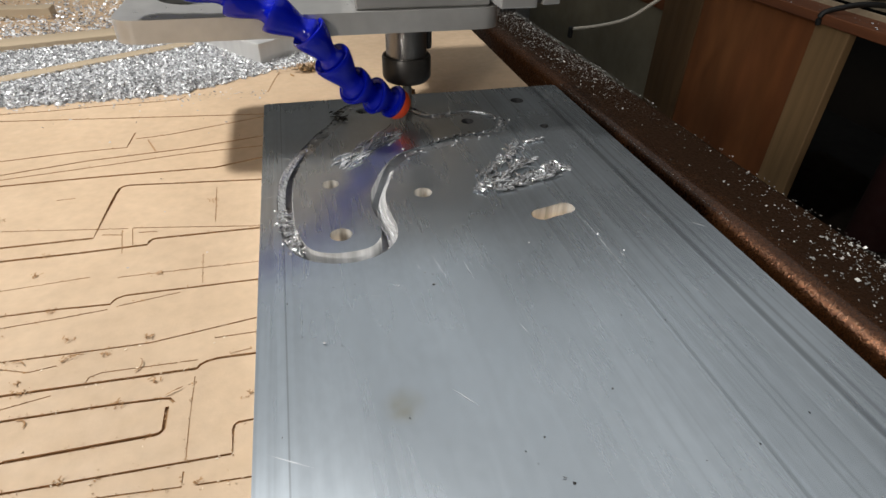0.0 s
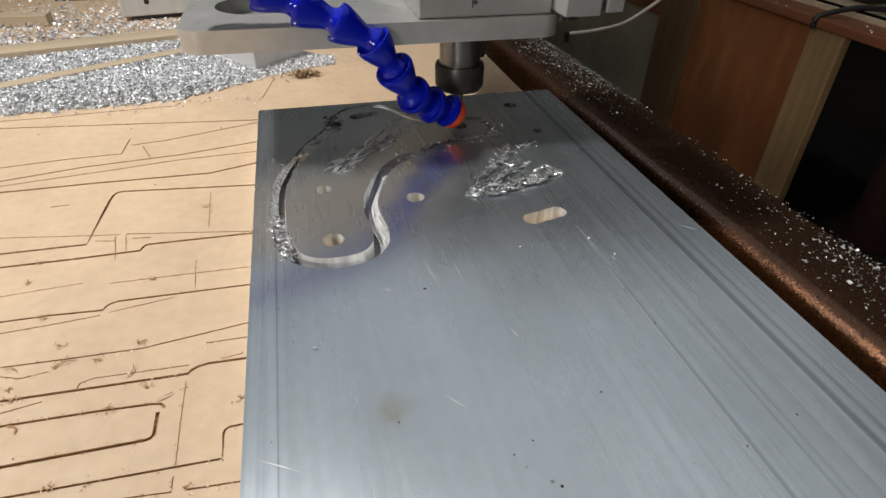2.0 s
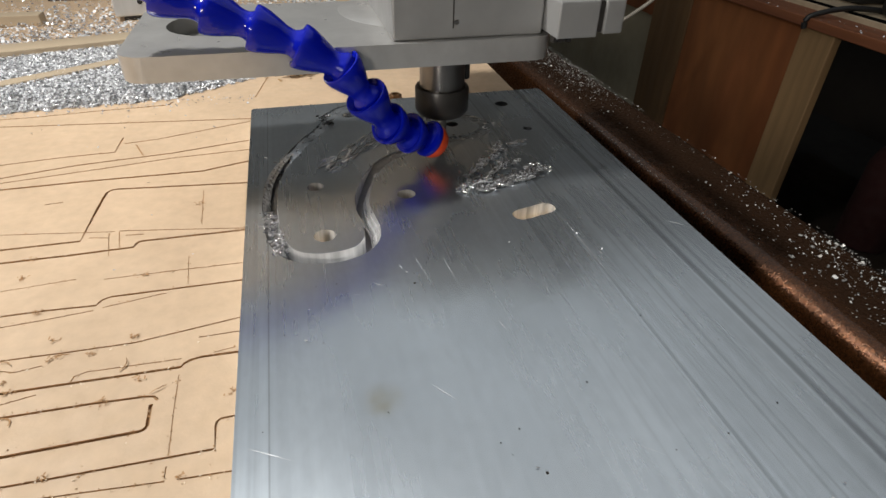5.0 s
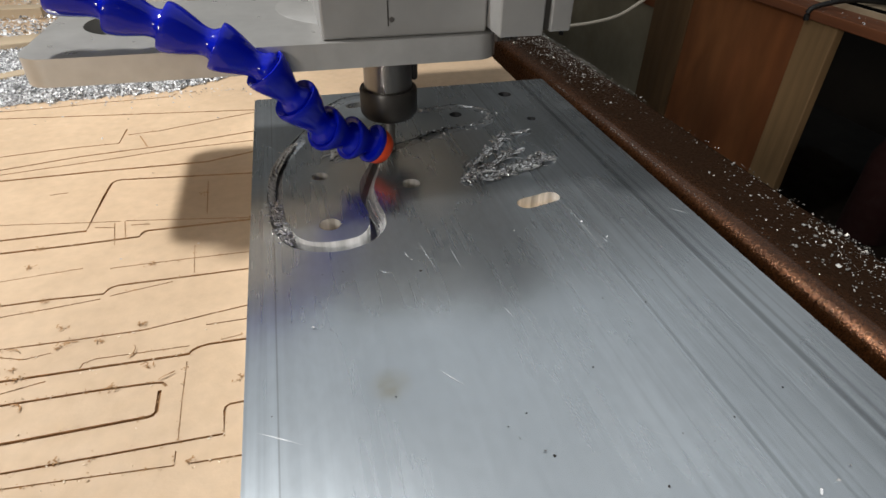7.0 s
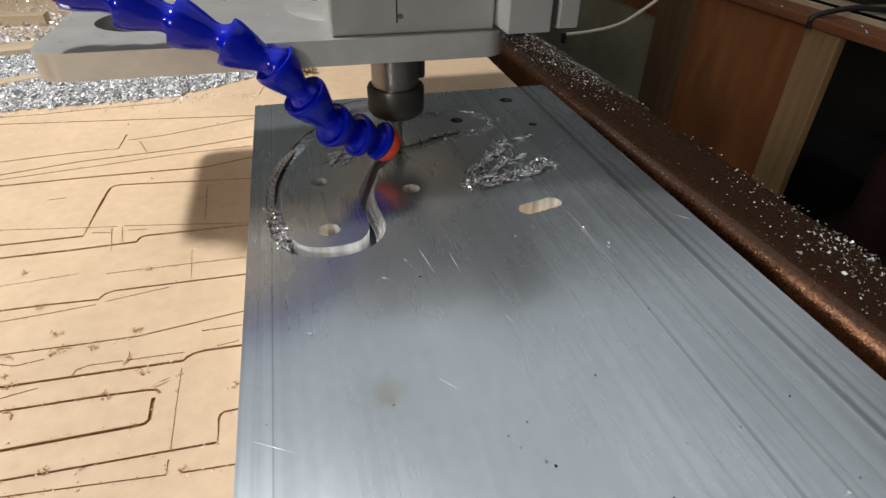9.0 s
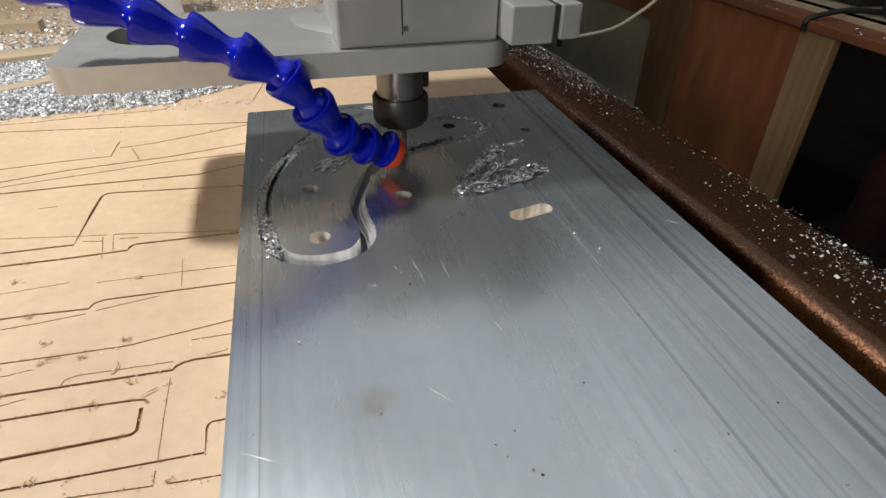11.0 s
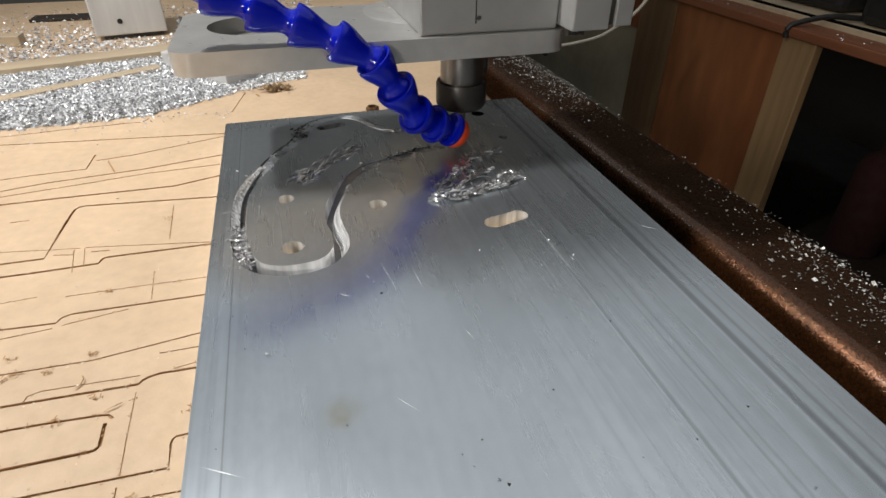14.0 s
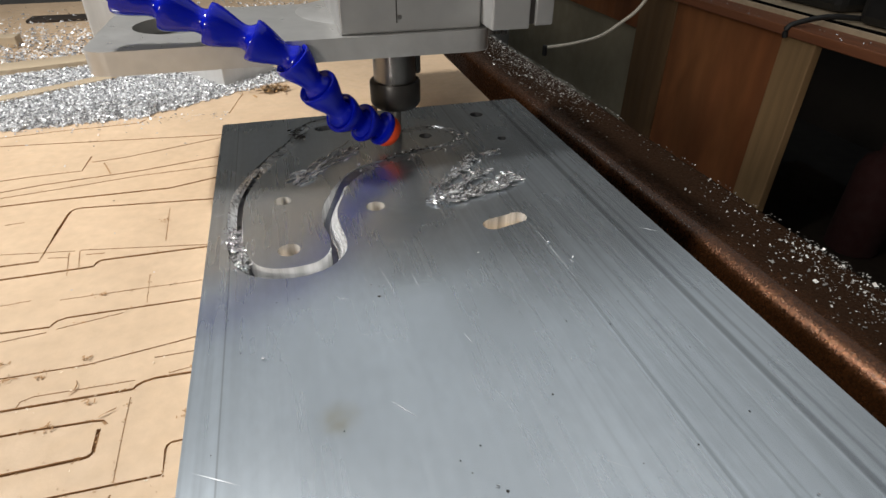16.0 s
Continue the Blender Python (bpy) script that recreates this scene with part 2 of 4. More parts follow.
# Lighter grey, so the unseen north wall brightens the plate's reflection.
FAR_WALL = node_mat("grey_wall_paint", (0.26, 0.26, 0.25), 0.8, 0, 0.08, 12, 0.0003, 60, second=0.1, second_scale=2)
CEIL_MAT = node_mat("white_ceiling_paint", (0.75, 0.75, 0.74), 0.8, 0, 0.04, 12, 0.0003, 60)
SHAVING = node_mat("golden_brown_shaving", (0.34, 0.20, 0.085), 0.45, 0.2, 0.3, 200, per="island", spread_by=(0.15, 1.4))
# Red taken down almost to black; the dark under the bench is in it.
RED_IN_SHADE = node_mat("red_canister_shaded", (0.022, 0.0016, 0.001), 0.9, 0, 0.1, 60)
RUST = node_mat("rusty_brown_metal", (0.12, 0.06, 0.025), 0.5, 0.6, 0.3, 300, 0.0002, 500)


# ---------------------------------------------------------------- mesh helpers
def finish(name, bm, mats, smooth=None):
    me = bpy.data.meshes.new(name)
    if smooth is not None:
        for f in bm.faces:
            f.smooth = True
        for e in bm.edges:
            if len(e.link_faces) == 2 and e.calc_face_angle(0) > radians(smooth):
                e.smooth = False
    bm.to_mesh(me)
    bm.free()
    for m in mats if isinstance(mats, (list, tuple)) else [mats]:
        me.materials.append(m)
    return me


def thing(name, bm, mats, label="", category="", group="", kind="", smooth=None):
    return tagged(new(name, finish(name, bm, mats, smooth)), label, category, group, kind)


def part(name, bm, mats, parent, label="", smooth=None, at=None):
    ob = new(name, finish(name, bm, mats, smooth))
    ob.parent = parent
    if at is not None:
        ob.matrix_basis = at
    if label:
        ob["label"] = label
    return ob


def box(x0, x1, y0, y1, z0, z1, bevel=0.0, seg=2, bm=None):
    bm = bm or bmesh.new()
    made = bmesh.ops.create_cube(bm, size=1)["verts"]
    for v in made:
        v.co = Vector(((x0 + x1) / 2 + v.co.x * (x1 - x0), (y0 + y1) / 2 + v.co.y * (y1 - y0), (z0 + z1) / 2 + v.co.z * (z1 - z0)))
    if bevel:
        edges = list({e for v in made for e in v.link_edges})
        bmesh.ops.bevel(bm, geom=edges, offset=bevel, segments=seg, profile=0.5, affect="EDGES")
    return bm


def lathe(profile, steps=32, bm=None, m=None):
    """A turned body about z from (radius, height) pairs."""
    bm = bm or bmesh.new()
    m = m or Matrix()
    rings = []
    for r, h in profile:
        if r < 1e-6:
            rings.append([bm.verts.new(m @ Vector((0, 0, h)))])
        else:
            rings.append([bm.verts.new(m @ Vector((r * math.cos(2 * math.pi * k / steps), r * math.sin(2 * math.pi * k / steps), h))) for k in range(steps)])
    for a, c in zip(rings, rings[1:]):
        for k in range(steps):
            q = [a[k % len(a)], a[(k + 1) % len(a)], c[(k + 1) % len(c)], c[k % len(c)]]
            q = [v for i, v in enumerate(q) if v not in q[:i]]
            if len(q) > 2:
                bm.faces.new(q)
    bmesh.ops.recalc_face_normals(bm, faces=bm.faces)
    return bm


def tube(points, radius, steps=8, bm=None):
    bm = bm or bmesh.new()
    pts = [Vector(p) for p in points]
    rings = []
    for i, p in enumerate(pts):
        d = (pts[min(i + 1, len(pts) - 1)] - pts[max(i - 1, 0)]).normalized()
        q = d.to_track_quat("Z", "Y")
        rings.append([bm.verts.new(p + q @ Vector((radius * math.cos(2 * math.pi * k / steps), radius * math.sin(2 * math.pi * k / steps), 0))) for k in range(steps)])
    for a, c in zip(rings, rings[1:]):
        for k in range(steps):
            bm.faces.new((a[k], a[(k + 1) % steps], c[(k + 1) % steps], c[k]))
    bm.faces.new(rings[0][::-1])
    bm.faces.new(rings[-1])
    bmesh.ops.recalc_face_normals(bm, faces=bm.faces)
    return bm


def smooth_line(pts, n=6, closed=False):
    """Catmull-Rom through the points."""
    P = [Vector(p) for p in pts]
    k = len(P)
    out = []
    for i in range(k if closed else k - 1):
        g = (lambda j: P[j % k]) if closed else (lambda j: P[max(0, min(k - 1, j))])
        a, b, c, d = g(i - 1), g(i), g(i + 1), g(i + 2)
        for s in range(n):
            u = s / n
            out.append(0.5 * ((2 * b) + (c - a) * u + (2 * a - 5 * b + 4 * c - d) * u * u + (3 * b - a - 3 * c + d) * u ** 3))
    if not closed:
        out.append(P[-1])
    return out


def ring2d(cx, cy, r, n=28):
    return [Vector((cx + r * math.cos(2 * math.pi * k / n), cy + r * math.sin(2 * math.pi * k / n))) for k in range(n)]


def stadium(ax, ay, bx, by, r, n=10):
    """Outline of a slot from a to b."""
    t = math.atan2(by - ay, bx - ax)
    out = [Vector((bx + r * math.cos(t - math.pi / 2 + math.pi * k / n), by + r * math.sin(t - math.pi / 2 + math.pi * k / n))) for k in range(n + 1)]
    return out + [Vector((ax + r * math.cos(t + math.pi / 2 + math.pi * k / n), ay + r * math.sin(t + math.pi / 2 + math.pi * k / n))) for k in range(n + 1)]


def inside2(p, loop):
    x, y = p[:, 0], p[:, 1]
    hit = np.zeros(len(p), bool)
    for (x0, y0), (x1, y1) in zip(loop, np.roll(loop, -1, axis=0)):
        if y0 != y1:
            hit ^= ((y0 > y) != (y1 > y)) & (x < (x1 - x0) * (y - y0) / (y1 - y0) + x0)
    return hit


def offset_line(pts, w):
    """Both sides of a polyline at w from it, as one closed outline."""
    P = [Vector(p[:2]) for p in pts]
    left, right = [], []
    for i, p in enumerate(P):
        d = (P[min(i + 1, len(P) - 1)] - P[max(i - 1, 0)]).normalized()
        n = Vector((-d.y, d.x))
        left.append(p + n * w)
        right.append(p - n * w)
    return left + right[::-1]


def relief(outline, loops, depth_of, top, bottom, skirt=True, wall=None, slope=None):
    """A slab cut from above: faces at top - depth, walls where the depth changes. depth_of gives, for the faces' middles, the depth and the
    material's index; a depth past 1000 cuts right through, one of -1 takes the depth of each corner from slope."""
    from mathutils.geometry import delaunay_2d_cdt
    verts, edges = [], []
    for lp in [outline] + loops:
        k = len(verts)
        verts += [Vector(p[:2]) for p in lp]
        edges += [(k + i, k + (i + 1) % len(lp)) for i in range(len(lp))]
    v, e, f, *_ = delaunay_2d_cdt(verts, edges, [], 1, 1e-6)
    mid = np.array([[sum(v[i].x for i in t) / len(t), sum(v[i].y for i in t) / len(t)] for t in f])
    depth, slot = depth_of(mid)
    bm = bmesh.new()
    made = {}

    def vert(i, z):
        key = (i, round(z, 6))
        if key not in made:
            made[key] = bm.verts.new((v[i].x, v[i].y, z))
        return made[key]

    def level(n, i):
        return max(bottom, top - (slope(v[i]) if depth[n] < 0 else depth[n]))

    owner = {}
    for n, t in enumerate(f):
        if depth[n] < 1e3:
            face = bm.faces.new([vert(i, level(n, i)) for i in t])
            face.material_index = int(slot[n])
        for i in range(len(t)):
            owner[(t[i], t[(i + 1) % len(t)])] = n
    for (a, c), n in owner.items():
        m = owner.get((c, a))
        ha, hc = level(n, a), level(n, c)
        la, lc = ((bottom, bottom) if skirt else (ha, hc)) if m is None else (level(m, a), level(m, c))
        if ha > la + 1e-7 or hc > lc + 1e-7:
            ring = [vert(c, hc), vert(a, ha), vert(a, la), vert(c, lc)]
            ring = [q for k, q in enumerate(ring) if q not in ring[:k]]
            if len(ring) > 2:
                face = bm.faces.new(ring)
                face.material_index = 0 if m is None else (wall(v[a]) if wall else 1)
    return bm


# ---------------------------------------------------------------- the room
def slab(name, x0, x1, y0, y1, z0, z1, mat, label, category):
    return thing(name, box(x0, x1, y0, y1, z0, z1), mat, label, category, kind="structure")


slab("floor", -1.8, 2.6, -2.0, 2.6, -1.0, -0.9, FLOOR_MAT, "concrete workshop floor, near black for the dark below the bench", "floor")
slab("ceiling", -1.8, 2.6, -2.0, 2.6, 1.70, 1.80, CEIL_MAT, "white painted workshop ceiling", "ceiling")
slab("wall_north", -1.8, 2.6, 2.6, 2.7, -0.9, 1.70, FAR_WALL, "workshop wall toned for the light it returns", "wall")
# Unseen south wall, added white as a reflector behind the view.
slab("wall_south", -1.8, 2.6, -2.1, -2.0, -0.9, 1.70, CEIL_MAT, "unseen wall kept white to bounce light onto the machine", "wall")
slab("wall_west", -1.9, -1.8, -2.0, 2.6, -0.9, 1.70, WALL_MAT, "workshop wall toned for the light it returns", "wall")
slab("wall_east", 2.6, 2.7, -2.0, 2.6, -0.9, 1.70, WALL_MAT, "workshop wall toned for the light it returns", "wall")

# ---------------------------------------------------------------- the machine's bed
P = 0.0127
BED_X1 = 0.2215
CUTS = [  # (width, depth, points) of the lines milled into the board
    (0.0015, 0.0012, [(-0.26, -0.0705), (-0.1496, -0.0701), (-0.0992, -0.0691), (-0.0316, -0.0699), (-0.002, -0.0609), (0.03, -0.050)]),
    (0.0011, 0.0008, [(-0.26, -0.079), (-0.1549, -0.0543), (-0.1113, -0.0444), (-0.0534, -0.0380), (-0.0027, -0.0270), (0.02, -0.022)]),
    (0.0008, 0.0005, [(-0.26, -0.077), (-0.1526, -0.0613), (-0.0920, -0.0524), (-0.0524, -0.0459), (-0.0023, -0.0430), (0.02, -0.0415)]),
    (0.0009, 0.0006, [(-0.0877, -0.0152), (-0.0664, -0.0120), (-0.0034, 0.0082), (0.02, 0.0157)]),
    (0.0005, 0.0004, [(-0.0301, -0.1665), (-0.0281, -0.1906)]),
    (0.0008, 0.0004, [(-0.0837, -0.1376), (-0.0733, -0.1399)]),
    (0.0008, 0.0004, [(-0.0652, -0.1391), (-0.0559, -0.1401)]),
    (0.0008, 0.0004, [(-0.1168, -0.0946), (-0.1073, -0.0941)]),
    (0.0008, 0.0004, [(-0.0799, -0.0188), (-0.0720, -0.0387)]),
    (0.0008, 0.0005, [(-0.0128, -0.2412), (-0.0041, -0.2399)]),
    (0.0018, 0.0016, [(-0.26, -0.1401), (-0.0874, -0.1400), (-0.0862, -0.108), (-0.0856, -0.0943), (-0.0849, -0.0870), (-0.083, -0.0845), (-0.0798, -0.0838), (0.02, -0.0945)]),
    (0.0018, 0.0016, [(-0.26, -0.1523), (-0.0885, -0.1527), (-0.0590, -0.1519), (-0.0583, -0.1490), (-0.0572, -0.1473), (-0.0553, -0.1468), (0.02, -0.1477)]),
    (0.0005, 0.0003, [(-0.0286, -0.0971), (-0.0263, -0.1361)]),
    (0.0006, 0.0004, [(-0.26, -0.1050), (-0.1316, -0.1242), (-0.0868, -0.1316), (-0.0717, -0.1339)]),
    (0.0007, 0.0005, [(-0.0690, -0.1338), (-0.0050, -0.1451), (0.02, -0.1490)]),
    (0.0008, 0.0004, [(-0.24, -0.1840), (-0.1139, -0.1775), (-0.0809, -0.1749)]),
    (0.0009, 0.0005, [(-0.0681, -0.1779), (-0.0294, -0.1781), (-0.0242, -0.1783), (0.01, -0.1790)]),
    (0.0019, 0.0018, [(-0.26, -0.1971), (-0.0896, -0.1967), (-0.0671, -0.1980), (-0.0664, -0.1962), (-0.0652, -0.1943), (-0.0618, -0.1928), (0.02, -0.1935)]),
    (0.0010, 0.0008, [(-0.26, -0.2150), (-0.1092, -0.2050), (-0.0877, -0.2035), (-0.0677, -0.2015)]),
    (0.0009, 0.0006, [(-0.0633, -0.2001), (-0.0374, -0.1956)]),
    (0.0013, 0.0012, [(-0.24, -0.2262), (-0.102, -0.2265), (-0.0708, -0.2274), (-0.0458, -0.2276), (-0.027, -0.2248), (-0.0036, -0.2212), (0.02, -0.2175)]),
    (0.0010, 0.0008, [(-0.0196, -0.2303), (0.02, -0.2303)]),
    (0.0022, 0.0020, [(-0.24, -0.2450), (-0.0956, -0.2455), (-0.0252, -0.2468), (-0.0240, -0.2450), (-0.0219, -0.2437), (-0.0176, -0.2427), (0.02, -0.2437)]),
    (0.0009, 0.0006, [(-0.0664, -0.2458), (-0.0655, -0.2425), (-0.0614, -0.2410), (-0.0253, -0.2420)]),
    (0.0009, 0.0006, [(-0.15, -0.2620), (-0.0933, -0.2525), (-0.0773, -0.2493)]),
    (0.0019, 0.0018, [(-0.24, -0.2570), (-0.0914, -0.2583), (-0.0556, -0.2588), (-0.0367, -0.2598), (-0.0335, -0.2604), (-0.0317, -0.2626)]),
    (0.0024, 0.0022, [(-0.24, -0.2785), (-0.0851, -0.2769), (-0.0365, -0.2764), (-0.0349, -0.2760), (-0.0337, -0.2745), (-0.0339, -0.2642)]),
    (0.0016, 0.0016, [(-0.24, -0.2885), (-0.0809, -0.2894), (-0.0644, -0.2897), (-0.0091, -0.2904), (-0.0094, -0.2800), (-0.0090, -0.2782), (-0.0078, -0.2772), (0.02, -0.2764)]),
    (0.0006, 0.0004, [(-0.0254, -0.2509), (-0.0251, -0.2702), (-0.0245, -0.2895)]),
    (0.0010, 0.0008, [(-0.0247, -0.2939), (-0.0246, -0.2997), (-0.0491, -0.2978), (-0.10, -0.294)]),
    (0.0012, 0.0010, [(-0.0195, -0.3000), (0.02, -0.3020)]),
    (0.0011, 0.0008, [(-0.24, 0.0405), (-0.1843, 0.0341), (-0.1465, 0.0297), (-0.0716, 0.0212), (-0.0036, 0.0135), (0.02, 0.011)]),
    (0.0010, 0.0007, [(-0.24, -0.0445), (-0.1615, -0.0345), (-0.1238, -0.0298), (-0.0918, -0.0285), (-0.0908, -0.0048)]),
    (0.0005, 0.0004, [(-0.0742, -0.1352), (-0.0701, -0.1574)]),
    (0.0005, 0.0004, [(-0.0692, -0.1345), (-0.0660, -0.1515)]),
    (0.0009, 0.0006, [(-0.1006, -0.2308), (-0.0893, -0.2348), (-0.0797, -0.2333)]),
            (0.0010, 0.0006, [(-0.24, 0.0480), (-0.1599, 0.0491), (-0.1252, 0.0529), (-0.0684, 0.0555), (-0.0649, 0.0624)]),
    (0.0008, 0.0004, [(0.000, 0.060), (0.010, 0.110)]),
]
BED = dict(x0=-0.75, x1=BED_X1, y0=-0.75, y1=0.62)


def build_bed():
    out = [(BED["x0"], BED["y0"]), (BED["x1"], BED["y0"]), (BED["x1"], BED["y1"]), (BED["x0"], BED["y1"])]
    lines = []
    loops = []
    for w, dp, pts in CUTS:
        dense = []
        for a, b in zip(pts[:-1], pts[1:]):
            dense.append(Vector(a))
        dense.append(Vector(pts[-1]))
        far = sum(p[1] for p in pts) / len(pts) > -0.16
        loops.append(offset_line(dense, w * (0.60 if sum(p[1] for p in pts) / len(pts) > -0.08 else 0.44 if far else 0.30)))
        lines.append((w, dp * (0.85 if far else 0.55), np.array(pts)))

    def depth_of(mid):
        d, s = np.zeros(len(mid)), np.zeros(len(mid), int)
        for (w, dp, pts), lp in zip(lines, loops):
            hit = inside2(mid, np.array([tuple(p) for p in lp]))
            d[hit] = np.maximum(d[hit], dp)
            s[hit] = 1
        return d, s

    bm = relief(out, loops, depth_of, 0.0, -0.018)
    return thing("spoilboard", bm, [MDF, MDF_CUT], "tan fibreboard bed with milled tool lines and dust", "spoilboard", kind="structure")


build_bed()
thing("machine_table", box(-0.80, 0.205, -0.80, 0.66, -0.075, -0.0185, 0.004), DARK_WOOD, "dark timber table frame under the bed", "table", kind="structure")
for x, y in ((-0.70, -0.70), (0.12, -0.70), (-0.70, 0.55), (0.12, 0.55)):
    thing("table_leg", box(x, x + 0.08, y, y + 0.08, -0.90, -0.0755, 0.004), DARK_WOOD, "square dark timber leg of the machine table", "table leg", "table legs", "structure")

# ---------------------------------------------------------------- the aluminium plate being cut
PLATE_W, PLATE_Y0 = 0.23, -0.62
GROOVE = [(0.0130, -0.130), (0.0128, -0.153), (0.0140, -0.173), (0.0185, -0.190), (0.0265, -0.1985), (0.038, -0.2020), (0.050, -0.2010), (0.0580, -0.1965),
          (0.0630, -0.188), (0.0640, -0.177), (0.0625, -0.162), (0.0632, -0.147), (0.068, -0.132), (0.0755, -0.115), (0.0850, -0.1030), (0.0930, -0.0985),
          (0.1065, -0.0930), (0.1186, -0.0880), (0.1315, -0.0832), (0.145, -0.0815), (0.1545, -0.0768), (0.1605, -0.0705), (0.1625, -0.063), (0.160, -0.0546),
          (0.1540, -0.0475), (0.142, -0.0425), (0.128, -0.0440), (0.1155, -0.0450), (0.1085, -0.0370), (0.1025, -0.0270), (0.0970, -0.016), (0.0890, -0.0095),
          (0.078, -0.0085), (0.067, -0.0120), (0.059, -0.0200), (0.0540, -0.0320), (0.0470, -0.0480), (0.0365, -0.0650), (0.0275, -0.0830), (0.0195, -0.1010), (0.0148, -0.1160)]
HOLES = [(0.0382, -0.1300, 0.0048), (0.0394, -0.1822, 0.0056), (0.0882, -0.1495, 0.0052), (0.1397, -0.0580, 0.0045), (0.1878, -0.0272, 0.0050), (0.1906, -0.0763, 0.0030)]
SLOTS = [(0.1452, -0.1850, 0.1610, -0.1812, 0.0052), (0.0690, -0.0262, 0.0815, -0.0235, 0.0045)]


def groove_depth(q):
    """Deep round the near lobe, climbing to a first shallow pass over the far one."""
    k = min(1.0, max(0.0, (q.y + 0.150) / (0.085 if q.x < 0.055 else 0.050)))
    return 0.0105 + (0.0008 - 0.0105) * k * k * (3 - 2 * k)


def build_plate():
    r = 0.0015
    out = [(r, PLATE_Y0), (PLATE_W - r, PLATE_Y0), (PLATE_W, PLATE_Y0 + r), (PLATE_W, -r), (PLATE_W - r, 0), (r, 0), (0, -r), (0, PLATE_Y0 + r)]
    line = smooth_line([(*p, 0) for p in GROOVE], 5, True)
    n = len(line)
    left, right = [], []
    for i, p in enumerate(line):
        d = (line[(i + 1) % n] - line[i - 1]).normalized()
        w = 0.0041 + 0.0007 * noise.noise(p * 60)
        nrm = Vector((-d.y, d.x, 0))
        left.append(p + nrm * w)
        right.append(p - nrm * w)
    loops = [left, right] + [ring2d(*h) for h in HOLES] + [stadium(*s) for s in SLOTS]
    arrays = [np.array([tuple(q[:2]) for q in lp]) for lp in loops]

    def depth_of(mid):
        d, s = np.zeros(len(mid)), np.zeros(len(mid), int)
        a, b = inside2(mid, arrays[0]), inside2(mid, arrays[1])
        ring = a ^ b
        d[ring] = -1.0
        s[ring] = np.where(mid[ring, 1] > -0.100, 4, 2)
        for lp in arrays[2:]:
            hit = inside2(mid, lp)
            d[hit], s[hit] = 1e4, 1
        return d, s

    def wall(q):
        if any((q - Vector(h[:2])).length < h[2] * 1.1 for h in HOLES):
            # The far holes get the dark recess metal for their inner shade.
            return 3 if q.x < 0.12 else 2
        if q.x > 0.13 and -0.20 < q.y < -0.17:
            return 3
        return 1 if q.y < -0.100 else 4

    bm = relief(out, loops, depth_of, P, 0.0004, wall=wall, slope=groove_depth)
    return thing("aluminium_plate", bm, [ALU, ALU_CUT, ALU_RECESS, ALU_HOLE, ALU_PASS], "grey mill-finish aluminium plate with milled outline, lying on the bed", "metal plate")


plate = build_plate()


def sweep(name, line, prof, mat, label=""):
    """A strip along a line; prof gives, for the share of the way, pairs of offset to the right and height."""
    P3 = [Vector((*p, 0)) for p in line]
    line = smooth_line(P3, 8)
    bm = bmesh.new()
    prev = None
    for i, p in enumerate(line):
        d = (line[min(i + 1, len(line) - 1)] - line[max(i - 1, 0)]).normalized()
        side = Vector((d.y, -d.x, 0))
        row = [bm.verts.new((*(p + side * o).xy, h)) for o, h in prof(i / (len(line) - 1))]
        if prev:
            for k in range(len(row) - 1):
                bm.faces.new((prev[k], prev[k + 1], row[k + 1], row[k]))
        prev = row
    part(name, bm, mat, plate, label, smooth=60)


def near_wall(u):
    """The scalloped outer wall at the near lobe's neck: ledges left by several passes, drifting along the cut."""
    grow = math.sin(math.pi * min(1, max(0, u))) ** 0.5
    out = []
    for k in range(17):
        w = k / 16
        wave = 0.0010 * math.sin(w * 17 + u * 5.0) * grow
        out.append((-0.0012 * grow + w * (0.0041 + 0.0012 * grow), P - 0.0098 * (1 - w) ** 1.3 * (0.25 + 0.75 * grow) - 0.0002 + wave * (1 - w)))
    return out


def far_wall(u):
    """The pale sloping wall on the plate's edge side, fading out up the groove."""
    deep = 0.0085 * (1 - u) ** 1.2 + 0.0008
    return [(-(0.0040 - 0.0034 * k / 8), P - 0.00015 - deep * (k / 8) ** 1.5 + 0.00025 * math.sin(k * 1.9 + u * 9)) for k in range(9)]


sweep("milled_wall", [(0.0585, -0.1975), (0.0630, -0.188), (0.0640, -0.177), (0.0625, -0.162), (0.0632, -0.147), (0.068, -0.132), (0.0740, -0.118)], near_wall, ALU_BRIGHT, "bright scalloped wall of the milled groove")
sweep("milled_wall", [(0.0133, -0.166), (0.0129, -0.150), (0.0130, -0.130), (0.0148, -0.1160), (0.0195, -0.1010), (0.0275, -0.0830)], far_wall, ALU_SIDE, "grey sloping wall of the milled groove")


def island_edge(u):
    """The bright chamfer on the island's edge, widest at the near end."""
    w = 0.0004 + 0.0017 * (1 - u) ** 1.4
    return [(-w * k / 5, P + 0.0002 - 0.0045 * (k / 5) ** 2 * (1 - 0.6 * u)) for k in range(6)]


# Pale ribbon laid on the pass floor to paint its gleam.
sweep("milled_edge", [(0.0850, -0.0092), (0.0923, -0.0118), (0.0985, -0.0195), (0.1045, -0.0305), (0.1100, -0.0385), (0.1170, -0.0418)],
      lambda u: [(-0.0026 * math.sin(math.pi * (0.1 + 0.8 * u)) * (1 - k / 2), P - 0.00035 + 0.0003 * (k % 4 > 0)) for k in range(5)], ALU_BRIGHT, "bright strip laid for the gleam on the shallow pass")
